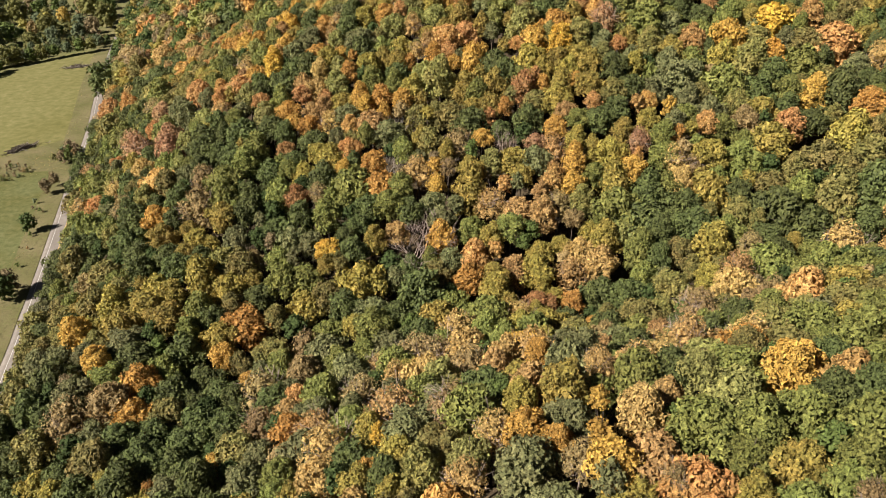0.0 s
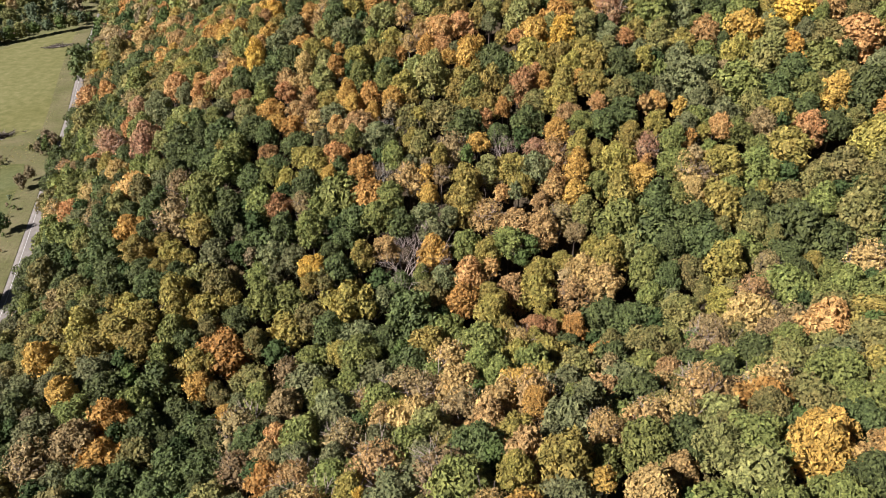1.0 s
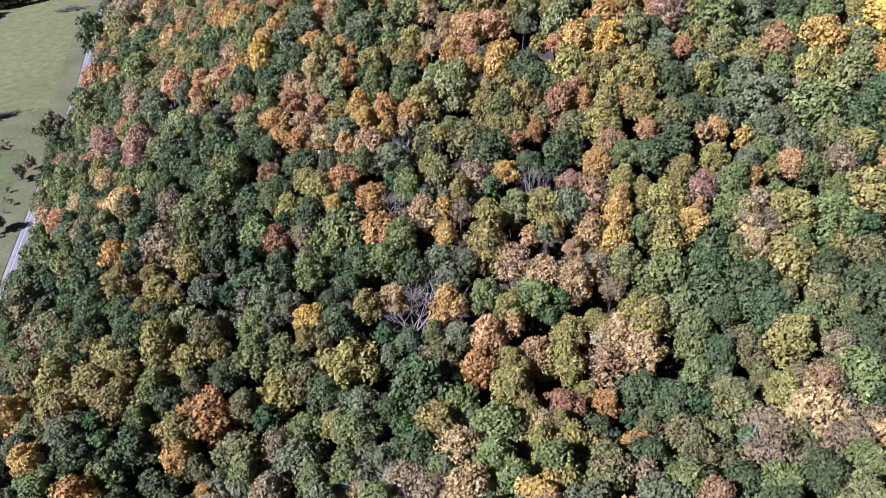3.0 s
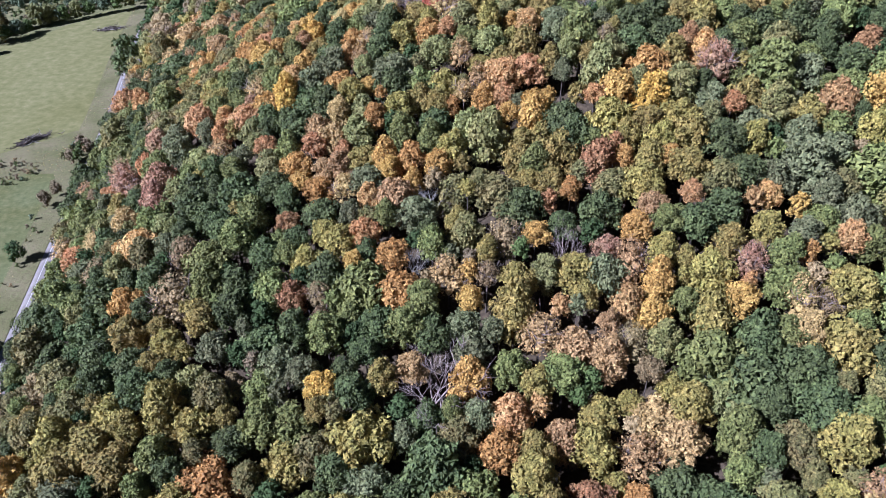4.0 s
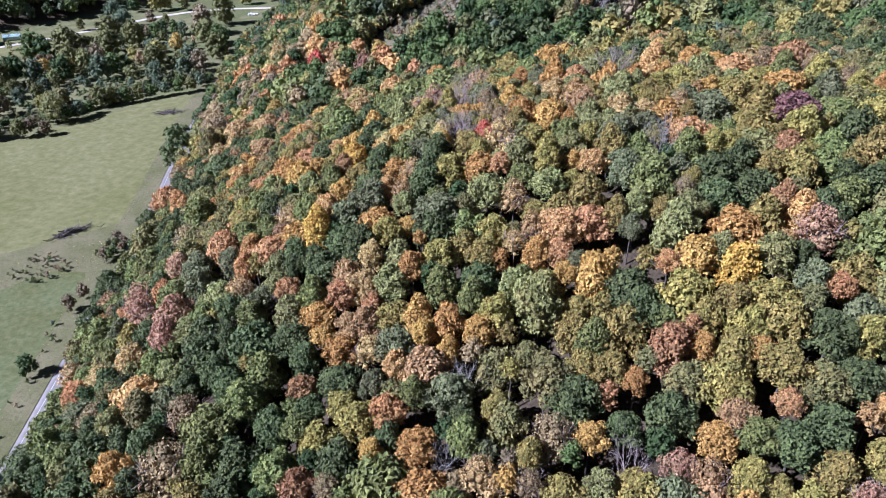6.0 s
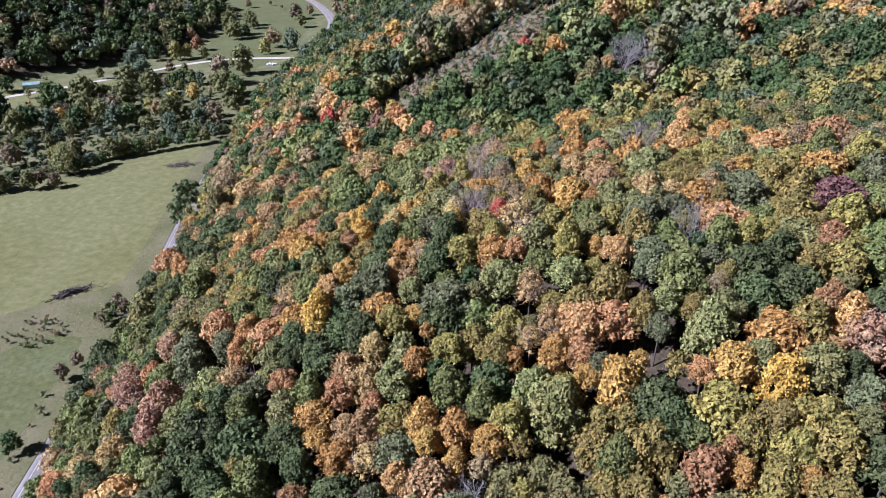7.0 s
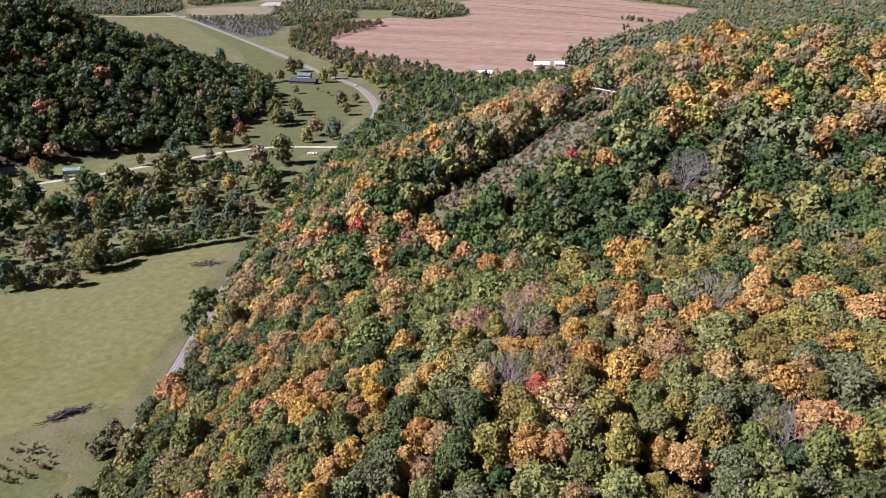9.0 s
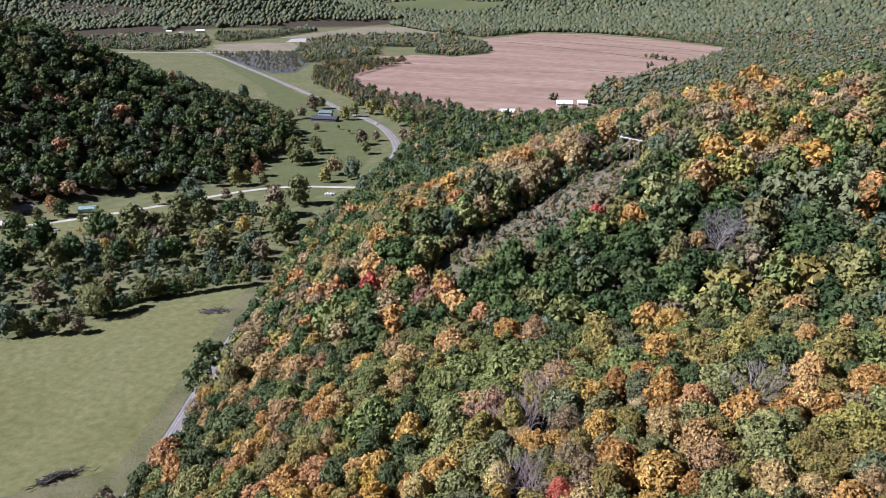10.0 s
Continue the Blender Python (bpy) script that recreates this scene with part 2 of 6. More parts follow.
# The wooded hill across the valley.
HILL_2 = [
    [(-640, 340, 0), (-520, 425, 0), (-405, 525, 0), (-345, 612, 0), (-352, 700, 0), (-390, 790, 0), (-460, 870, 0), (-600, 960, 0), (-800, 1010, 0)],
    [(-600, 450, 42), (-500, 520, 42), (-430, 575, 27), (-392, 640, 18), (-395, 705, 14), (-430, 790, 12)],
    [(-900, 480, 134), (-720, 520, 128), (-610, 590, 117), (-545, 640, 99), (-490, 690, 58), (-445, 745, 32)],
    [(-900, 700, 110), (-740, 760, 60), (-600, 820, 30), (-520, 830, 18)],
    [(-850, 240, 0), (-1000, 300, 30), (-1000, 800, 40)],
]
FLAT = [[(-120, 0, 0), (-135, 130, 0), (-165, 241, 0), (-210, 390, 0), (-240, 500, 0)], [(-220, 100, 0), (-260, 240, 0), (-290, 360, 0)],
        [(-400, 0, 0), (-420, 180, 0), (-440, 320, 0)], [(-270, 560, 0), (-300, 700, 0), (-320, 830, 0), (-400, 950, 0)], [(-560, 1060, 0), (-300, 1060, 0), (-250, 1500, 0), (-120, 1700, 0)],
        [(-700, 100, 0), (-1000, 100, 0)], [(-900, 1100, 0), (-1300, 1000, 0)]]


def sampled(lines, step=22.0):
    out = []
    for line in lines:
        for a, b in zip(line, line[1:]):
            k = max(1, int(math.dist(a[:2], b[:2]) / step))
            out += [[a[j] + (b[j] - a[j]) * i / k for j in range(3)] for i in range(k)]
        out.append(list(line[-1]))
    return np.array(out, float)


LINES = sampled(LAND + HILL_2 + FLAT)
_d = np.linalg.norm(LINES[:, None, :2] - LINES[None, :, :2], axis=2)
_n = len(LINES)
_a = np.zeros((_n + 1, _n + 1))
_a[:_n, :_n] = -_d + np.eye(_n) * 6.0
_a[:_n, _n] = _a[_n, :_n] = 1
_w = np.linalg.solve(_a, np.append(LINES[:, 2], 0.0))


def step01(v, a, b):
    t = np.clip((v - a) / (b - a), 0, 1)
    return t * t * (3 - 2 * t)


def waves(x, y, s, seed):
    """Cheap smooth roughness between -1 and 1."""
    r = np.random.RandomState(seed)
    out = 0
    for k in range(7):
        a, p, f = r.uniform(0, 6.28), r.uniform(0, 6.28), r.uniform(0.6, 1.7) / s
        out = out + np.sin((x * math.cos(a) + y * math.sin(a)) * f * 6.28 + p)
    return out / 4.2


def land(x, y):
    """Ground height at (x, y), for arrays."""
    x, y = np.asarray(x, float), np.asarray(y, float)
    flat_x, flat_y = x.ravel(), y.ravel()
    h = np.empty(len(flat_x))
    for i in range(0, len(flat_x), 20000):
        d = np.hypot(flat_x[i:i + 20000, None] - LINES[None, :, 0], flat_y[i:i + 20000, None] - LINES[None, :, 1])
        h[i:i + 20000] = -d @ _w[:_n] + _w[_n]
    fx, fy = flat_x, flat_y
    near = (1 - step01(fx, 420, 620)) * (1 - step01(fy, 1120, 1420)) * step01(fx, -1150, -900) * step01(fy, -250, -60)
    h = np.maximum(0, h - 0.6) * near
    h = h + np.clip(h, 0, 12) / 12 * waves(fx, fy, 60, 3) * 1.2
    east = 105 * step01(fx, 380, 640) * (1 - 0.35 * step01(fy, 900, 1500)) + 60 * step01(fx + 0.35 * (fy - 1500), 260, 1200) * step01(fy, 1300, 2000)
    far = 0
    for cx, cy, rx, ry, top in ((-1800, 2760, 400, 330, 150), (-2700, 3300, 900, 500, 175), (-1000, 4500, 1500, 650, 150), (900, 3300, 900, 700, 150), (-2700, 1900, 600, 600, 120),
                                (1900, 2400, 900, 900, 170), (-3300, 2200, 900, 900, 190), (-2900, 4600, 2000, 400, 185), (1400, 4500, 1500, 500, 200)):
        far = far + top * np.exp(-((fx - cx) / rx) ** 2 - ((fy - cy) / ry) ** 2)
    far = np.maximum(0, far - 14) * (1 + 0.12 * waves(fx, fy, 500, 8))
    return np.maximum(h, np.maximum(east, far)).reshape(x.shape)


def land1(x, y):
    return float(land(np.array([x]), np.array([y]))[0])


def link_mesh(name, verts, faces, mats, parent=None, smooth=False):
    me = bpy.data.meshes.new(name)
    me.from_pydata([tuple(v) for v in verts], [], faces)
    for m in mats if isinstance(mats, (list, tuple)) else [mats]:
        me.materials.append(m)
    if smooth:
        me.polygons.foreach_set("use_smooth", [True] * len(me.polygons))
    ob = new(name, me)
    ob.parent = parent
    return ob


def part(name, bm, mat, parent=None, label=""):
    me = bpy.data.meshes.new(name)
    bm.to_mesh(me)
    bm.free()
    me.materials.append(mat)
    ob = new(name, me)
    ob.parent = parent
    return tagged(ob, label)


def build_ground():
    xs = np.concatenate([[-4800, -4000, -3300, -2700, -2200, -1800, -1500, -1300, -1150], np.arange(-1040, -560, 40), np.arange(-560, -210, 14), np.arange(-210, 190, 5), np.arange(190, 420, 20), np.arange(420, 900, 60), [950, 1150, 1400, 1700, 2100, 2600, 3200, 4000, 4800]])
    ys = np.concatenate([[-4800, -3000, -1800, -1000, -500, -250, -120], np.arange(-60, 40, 12), np.arange(40, 480, 5), np.arange(480, 900, 14), np.arange(900, 1800, 50), np.arange(1800, 3000, 110), np.arange(3000, 4900, 180)])
    gx, gy = np.meshgrid(xs, ys)
    gz = land(gx, gy)
    w = len(xs)
    verts = np.stack([gx.ravel(), gy.ravel(), gz.ravel()], 1).tolist()
    faces = [(j * w + i, j * w + i + 1, (j + 1) * w + i + 1, (j + 1) * w + i) for j in range(len(ys) - 1) for i in range(w - 1)]
    ob = link_mesh("ground", verts, faces, GROUND, smooth=True)
    tagged(ob, "leaf-littered wooded hills above a weedy grass valley floor", "ground", kind="structure")


build_ground()


def patch(name, outline, z, mat, label, category, rough=3.0):
    """A flat piece of land cover with an uneven outline."""
    rnd, pts = random.Random(len(outline) + int(abs(outline[0][0]))), []
    for a, b in zip(outline, outline[1:] + outline[:1]):
        k = max(1, int(math.dist(a, b) / 12))
        for i in range(k):
            pts.append((a[0] + (b[0] - a[0]) * i / k + rnd.uniform(-rough, rough), a[1] + (b[1] - a[1]) * i / k + rnd.uniform(-rough, rough), z))
    bm = bmesh.new()
    bm.faces.new([bm.verts.new(p) for p in pts])
    bmesh.ops.triangulate(bm, faces=bm.faces[:])
    ob = part(name, bm, mat)
    if ob.data.polygons[0].normal.z < 0:
        ob.data.flip_normals()
    return tagged(ob, label, category, kind="structure")


patch("meadow", [(-160, 268), (-187, 360), (-212, 442), (-226, 436), (-240, 402), (-262, 365), (-300, 326), (-420, 250), (-330, 200), (-215, 232), (-188, 257), (-176, 271)], 0.06, MEADOW, "mown pale olive green meadow beside the road", "meadow", 1.0)
patch("lush_meadow", [(-131, 180), (-132, 199), (-140, 219), (-147, 237), (-153, 253), (-160, 264), (-170, 262), (-176, 256), (-181, 248), (-200, 226), (-260, 180), (-240, 90), (-120, 60), (-118, 120)], 0.09, LUSH, "lush bright green grass field beside the road", "meadow", 0.7)
patch("weed_band", [(-150, 248), (-158, 290), (-168, 296), (-182, 281), (-198, 266), (-236, 236), (-205, 214), (-181, 243), (-170, 257)], 0.075, VERGE, "rank brown and olive weeds between the two meadows", "weeds", 1.2)
patch("pasture", [(-262, 560), (-330, 610), (-352, 690), (-395, 800), (-470, 880), (-620, 1080), (-960, 1420), (-900, 1420), (-480, 985), (-330, 860), (-285, 760), (-262, 650)], 0.06, LUSH, "green pasture in the side valley below the wooded hill", "pasture", 3)
patch("farm_lawn", [(-440, 455), (-395, 505), (-340, 540), (-300, 560), (-330, 510), (-370, 450), (-420, 420)], 0.07, MEADOW, "olive green lawn round the small sheds", "lawn", 2)
patch("harvested_field", [(-511, 1095), (-394, 985), (-291, 962), (-224, 990), (-150, 1030), (-135, 1110), (-148, 1210), (-116, 1335), (-60, 1560), (0, 1763), (62, 2140), (-164, 2410), (-347, 2535), (-522, 2505), (-613, 2180), (-498, 1897), (-463, 1748), (-518, 1650), (-598, 1655), (-663, 1595), (-678, 1436), (-600, 1270)], 0.10, STUBBLE, "reddish brown harvested crop field, bare and dry", "field", 6)
patch("far_meadow", [(-1938, 2069), (-2117, 2289), (-1841, 2276), (-1583, 1998), (-1690, 1883)], 0.2, MEADOW, "pale green meadow far up the valley", "meadow", 10)
patch("bare_field", [(-1636, 2120), (-1836, 2400), (-1740, 2440), (-1570, 2200)], 0.2, STUBBLE, "brown ploughed field below a wooded hill", "field", 5)
patch("dry_field", [(-1141, 1955), (-1174, 2567), (-978, 2676), (-800, 2336), (-990, 2080)], 0.2, TAN_FIELD, "dry tan field beyond the tree belts", "field", 8)
patch("chalky_field", [(-1046, 1843), (-1095, 1954), (-1044, 2005), (-989, 1871)], 0.3, plain("bleached_stubble", (0.34, 0.30, 0.26), 0.95), "small bleached field beside dark trees", "field", 4)
patch("weedy_plain", [(-1035, 1540), (-1158, 1686), (-1100, 1800), (-1016, 1836), (-880, 1640)], 0.2, TAN_FIELD, "dry weedy field on the plain", "field", 8)
patch("marsh", [(-1023, 1503), (-868, 1580), (-740, 1440), (-670, 1260), (-700, 1230), (-780, 1290)], 0.2, MARSH, "dark grey-brown marshy ground beside the road", "marsh", 8)


def field_strip(a, c, width):
    """A low grassy contour strip across the harvested field."""
    p = np.array(a) + (np.array(c) - np.array(a)) * np.linspace(0, 1, 40)[:, None] + np.stack([np.zeros(40), 14 * np.sin(np.linspace(0, 3, 40))], 1)
    d = np.gradient(p, axis=0)
    n = np.stack([-d[:, 1], d[:, 0]], 1) / np.linalg.norm(d, axis=1)[:, None] * width / 2
    v = [(q[0] + s * m[0], q[1] + s * m[1], 0.25) for q, m in zip(p, n) for s in (-1, 1)]
    tagged(link_mesh("grass_strip", v, [(2 * k, 2 * k + 2, 2 * k + 3, 2 * k + 1) for k in range(39)], VERGE), "dark grassy contour strip across the harvested field", "strip", kind="structure")


for a, c, w in (((-513, 2109), (40, 1660), 9), ((-481, 2242), (-20, 1920), 8), ((-429, 2470), (20, 1985), 7), ((-206, 1510), (-30, 1440), 6)):
    field_strip(a, c, w)


def resample(points, step):
    out = []
    for a, b in zip(points, points[1:]):
        k = max(1, int(math.dist(a, b) / step))
        out += [(a[0] + (b[0] - a[0]) * i / k, a[1] + (b[1] - a[1]) * i / k) for i in range(k)]
    return out + [points[-1]]


def smooth_line(points, step=6.0, passes=14):
    p = np.array(resample(points, step))
    for _ in range(passes):
        p[1:-1] = (p[:-2] + p[1:-1] * 2 + p[2:]) / 4
    return p


def ribbon(name, line, profile, mat, parent=None, skip=None):
    """A strip along a line; profile: (offset to the right, height) across it."""
    p = np.asarray(line)
    d = np.gradient(p, axis=0)
    d /= np.linalg.norm(d, axis=1)[:, None]
    right = np.stack([d[:, 1], -d[:, 0]], 1)
    base = np.maximum(land(p[:, 0], p[:, 1]), 0)
    verts, k = [], len(profile)
    for i in range(len(p)):
        verts += [(p[i, 0] + right[i, 0] * o, p[i, 1] + right[i, 1] * o, base[i] + h) for o, h in profile]
    faces = [(i * k + j, i * k + j + 1, (i + 1) * k + j + 1, (i + 1) * k + j) for i in range(len(p) - 1) if not (skip and skip(i)) for j in range(k - 1)]
    return link_mesh(name, verts, faces, mat, parent)


MAIN = smooth_line([(-70, -20), (-92, 75), (-113, 155), (-137.5, 238), (-161, 318), (-182, 378), (-214, 485), (-238, 600), (-250, 690), (-262, 752), (-282, 793), (-313, 842), (-344, 880), (-378, 911), (-430, 955), (-500, 1025), (-670, 1182), (-936, 1422), (-1029, 1497), (-1130, 1580)])
ROAD_PROFILE = [(-5.2, -0.1), (-3.9, 0.3), (-3.35, 0.34), (0, 0.40), (3.35, 0.34), (3.9, 0.3), (5.2, -0.1)]
road = tagged(ribbon("road", MAIN, ROAD_PROFILE, ASPHALT), "worn pale grey two-lane asphalt road, cracked at the edges", "road", kind="structure")
WHITE_PAINT, YELLOW_PAINT = plain("worn_white_paint", (0.45, 0.43, 0.40), 0.7), plain("worn_yellow_paint", (0.55, 0.36, 0.12), 0.7)
for o in (-3.1, 3.1):
    tagged(ribbon("edge_line", MAIN, [(o - 0.07, 0.36), (o + 0.07, 0.36)], WHITE_PAINT, road), "worn white edge line")
for o in (-0.18, 0.18):
    tagged(ribbon("centre_line", MAIN, [(o - 0.07, 0.415), (o + 0.07, 0.415)], YELLOW_PAINT, road), "worn double yellow centre line")
LANE = smooth_line([(-243, 630), (-266, 622), (-283, 620), (-299, 610), (-318, 594), (-329, 574), (-342, 552), (-353, 533), (-368, 510), (-384, 488), (-402, 468), (-500, 400), (-560, 360)], 5)
lane = tagged(ribbon("gravel_lane", LANE, [(-2.4, -0.05), (-1.9, 0.22), (0, 0.26), (1.9, 0.22), (2.4, -0.05)], GRAVEL), "pale gravel farm lane along the foot of the hill", "lane", kind="structure")
CROSS = smooth_line([(-1500, 1300), (-1250, 1420), (-1047, 1516), (-905, 1556), (-840, 1590)], 12)
tagged(ribbon("gravel_lane", CROSS, [(-3.2, -0.05), (-2.6, 0.22), (0, 0.26), (2.6, 0.22), (3.2, -0.05)], GRAVEL), "pale gravel crossroad far out on the plain", "lane", kind="structure")
verge = tagged(ribbon("verge", MAIN[:95], [(-13, 0.10), (-9, 0.14), (-5.0, 0.12)], VERGE), "dry brown weedy verge between the road and the meadow", "verge", kind="structure")


# ---- trees ----
def icosahedron():
    bm = bmesh.new()
    bmesh.ops.create_icosphere(bm, subdivisions=1, radius=1.0)
    v = np.array([x.co[:] for x in bm.verts])
    f = [tuple(x.index for x in g.verts) for g in bm.faces]
    bm.free()
    return v, f


ICO_V, ICO_F = icosahedron()
OCTA = (np.array([(1, 0, 0), (0, 1, 0), (-1, 0, 0), (0, -1, 0), (0, 0, 1), (0, 0, -1.0)]), [(0, 1, 4), (1, 2, 4), (2, 3, 4), (3, 0, 4), (1, 0, 5), (2, 1, 5), (3, 2, 5), (0, 3, 5)])


def crown_arrays(seed, lobes=14, clumps=1300, size=0.064, tall=1.4, spread_r=0.60, open_air=0.0, solid=None, bough=(0.25, 0.42)):
    """A crown of radius about 1 round the origin: boughs as lobes, each with a leafy core and many small leaf clumps."""
    r = np.random.RandomState(seed)
    cs, rs = [np.array([0, 0, 0.25 * tall]), np.array([0, 0, -0.3 * tall])], [0.5, 0.5]
    for k in range(lobes):
        zf = 1 - (k + 0.5) / lobes * 1.8
        a = k * 2.39996 + r.uniform(-0.5, 0.5)
        ring = max(0.0, 1 - abs(zf + 0.1) ** 2.2) ** 0.5
        d = spread_r * r.uniform(0.8, 1.2)
        cs.append(np.array([math.cos(a) * ring * d, math.sin(a) * ring * d, zf * 0.68 * tall + r.uniform(-0.08, 0.08)]))
        rs.append(r.uniform(*bough))
    cs, rs = np.array(cs), np.array(rs)
    verts, faces = [], []
    sv, sf = solid or (ICO_V, ICO_F)
    for c, q in zip(cs, rs):
        base = len(verts)
        k = q * (0.86 - open_air)
        verts += (sv * k * r.uniform(0.82, 1.12, (len(sv), 1)) + c).tolist()
        faces += [tuple(i + base for i in f) for f in sf]
    made, weight = 0, rs ** 2 * (1.3 + cs[:, 2] / tall)
    while made < clumps:
        j = r.choice(len(cs), p=weight / weight.sum())
        n = r.normal(size=3)
        n /= np.linalg.norm(n)
        if n[2] < -0.5:
            continue
        p = cs[j] + n * rs[j] * r.uniform(0.82, 1.26)
        if (np.linalg.norm(cs - p, axis=1) < rs * 0.86).any():
            continue
        made += 1
        m = n + r.normal(size=3) * 0.6 + np.array([0, 0, 0.2])
        m /= np.linalg.norm(m)
        u = np.cross(m, r.normal(size=3))
        u /= np.linalg.norm(u)
        v = np.cross(m, u)
        s = size * r.uniform(0.6, 1.4)
        base = len(verts)
        verts += [(p + u * s + v * s * 0.3).tolist(), (p + v * s * r.uniform(0.8, 1.2) - u * s * 0.4).tolist(), (p - u * s * r.uniform(0.5, 0.9) - v * s * 0.8).tolist()]
        faces.append((base, base + 1, base + 2))
    return np.array(verts), faces


def tube(verts, faces, a, b, ra, rb, sides=5):
    a, b = Vector(a), Vector(b)
    q = (b - a).to_track_quat("Z", "Y")
    base = len(verts)
    for c, r in ((a, ra), (b, rb)):
        for k in range(sides):
            t = 6.2832 * k / sides
            verts.append(tuple(c + q @ Vector((math.cos(t) * r, math.sin(t) * r, 0))))
    faces += [(base + k, base + (k + 1) % sides, base + sides + (k + 1) % sides, base + sides + k) for k in range(sides)]


def trunk_mesh(seed, limbs=3):
    """Trunk 9 m tall to the middle of a crown of radius 5 m, with a few limbs."""
    rnd, v, f = random.Random(seed), [], []
    lean = (rnd.uniform(-0.4, 0.4), rnd.uniform(-0.4, 0.4))
    tube(v, f, (0, 0, -1.5), (lean[0] * 0.5, lean[1] * 0.5, 5), 0.34, 0.24, 7)
    tube(v, f, (lean[0] * 0.5, lean[1] * 0.5, 5), (lean[0], lean[1], 12.5), 0.24, 0.06, 6)
    for k in range(limbs):
        a, z = k * 2.4 + rnd.uniform(-0.4, 0.4), rnd.uniform(5, 9)
        tube(v, f, (lean[0] * 0.6, lean[1] * 0.6, z), (math.cos(a) * 3.4, math.sin(a) * 3.4, z + rnd.uniform(2, 4)), 0.14, 0.04, 4)
    me = bpy.data.meshes.new("trunk")
    me.from_pydata(v, [], f)
    me.materials.append(BARK)
    return me


def crown_mesh(name, seed, **kw):
    v, f = crown_arrays(seed, **kw)
    me = bpy.data.meshes.new(name)
    me.from_pydata((v * 5.0).tolist(), [], f)
    core = len(f) - kw.get("clumps", 1300)
    me.polygons.foreach_set("use_smooth", [i < core for i in range(len(f))])
    me.materials.append(LEAF["green"])
    return me


def bare_mesh(seed, depth=4, reach=3.4, spread_a=0.62):
    """Leafless branches, forking upward and outward."""
    rnd, v, f = random.Random(seed), [], []

    def grow(a, way, length, r, level):
        b = a + way * length
        tube(v, f, a, b, r, r * 0.62, 5 if level < 2 else 3)
        if level == depth:
            return
        for k in range(3 if level else 5):
            side = Vector((rnd.gauss(0, 1), rnd.gauss(0, 1), rnd.gauss(0.25, 0.6))).normalized()
            grow(b - way * length * rnd.uniform(0, 0.35), (way + side * spread_a * 1.25).normalized(), length * rnd.uniform(0.62, 0.85), r * 0.58, level + 1)
    grow(Vector((0, 0, -1)), Vector((0, 0, 1)), reach * 1.7, 0.26, 0)
    me = bpy.data.meshes.new("bare_crown")
    me.from_pydata(v, [], f)
    me.materials.append(TWIG)
    return me


SHAPES = ((22, 1.2, 0.66), (25, 1.05, 0.7), (20, 1.35, 0.62), (24, 1.0, 0.72), (21, 1.5, 0.58), (23, 1.15, 0.68))
TETRA = (np.array([(1.0, 0.0, -0.42), (-0.62, 0.9, -0.3), (-0.6, -0.88, -0.34), (0.1, 0.04, 1.1)]), [(0, 2, 1), (0, 1, 3), (1, 2, 3), (2, 0, 3)])
CROWNS = [crown_mesh("crown", 11 + k, lobes=n, clumps=2000, size=0.072, tall=t, spread_r=s, solid=TETRA, bough=(0.19, 0.36)) for k, (n, t, s) in enumerate(SHAPES)]
MID_CROWNS = [crown_mesh("crown", 21 + k, lobes=18 + k, clumps=290, size=0.128, tall=t, spread_r=s, solid=OCTA, bough=(0.2, 0.36)) for k, (t, s) in enumerate(((1.3, 0.66), (1.15, 0.72), (1.45, 0.6), (1.6, 0.55)))]
THIN_CROWNS = [crown_mesh("crown", 31 + k, lobes=17, clumps=1200, size=0.053, tall=1.2, open_air=0.3) for k in range(2)]
TRUNKS = [trunk_mesh(41 + k) for k in range(4)]
TWIGGY = [bare_mesh(54, depth=3, reach=3.8), bare_mesh(55, depth=3, reach=4.0, spread_a=0.75)]
BARE = [bare_mesh(51, depth=5), bare_mesh(52, depth=5, spread_a=0.8), bare_mesh(53, depth=5, reach=3.0)]
SPECIES = {
    "dark_green": (("oak_tree", "large dark green oak in full leaf"), ("linden_tree", "dark green linden in full leaf")),
    "green": (("basswood_tree", "green basswood in full leaf"), ("ironwood_tree", "green ironwood in full leaf")),
    "light_green": (("locust_tree", "light green locust in full leaf"),), "grey_green": (("ash_tree", "grey-green ash with dull leaves"),),
    "olive": (("elm_tree", "olive brown-green elm turning in autumn"), ("hackberry_tree", "olive green hackberry turning in autumn")),
    "yellow_green": (("hickory_tree", "yellow-green hickory turning in autumn"), ("aspen_tree", "yellow-green aspen turning in autumn")),
    "gold": (("beech_tree", "golden brown beech in autumn leaf"),), "yellow": (("birch_tree", "bright yellow birch in autumn leaf"),), "pale": (("birch_tree", "pale cream-yellow birch in autumn leaf"),),
    "orange": (("maple_tree", "orange maple in autumn leaf"),), "peach": (("maple_tree", "peach-orange maple in autumn leaf"),), "rust": (("cherry_tree", "rust brown cherry in autumn leaf"),),
    "tan": (("walnut_tree", "tan brown walnut with thinning leaves"),), "brown": (("walnut_tree", "grey-brown walnut with withered leaves"),), "pink": (("sumac_tree", "dull pink-red sumac in autumn leaf"),),
    "red": (("red_maple", "bright red maple in autumn leaf"),), "purple": (("plum_tree", "dark purple-leaved plum"),),
}
rng = random.Random(7)
KIND_COUNT, REST = {}, []
COLOURED = []          # x, y, colour of the trees that set the tone of their neighbours
PLANTED = []           # x, y, crown radius of every tree that stands


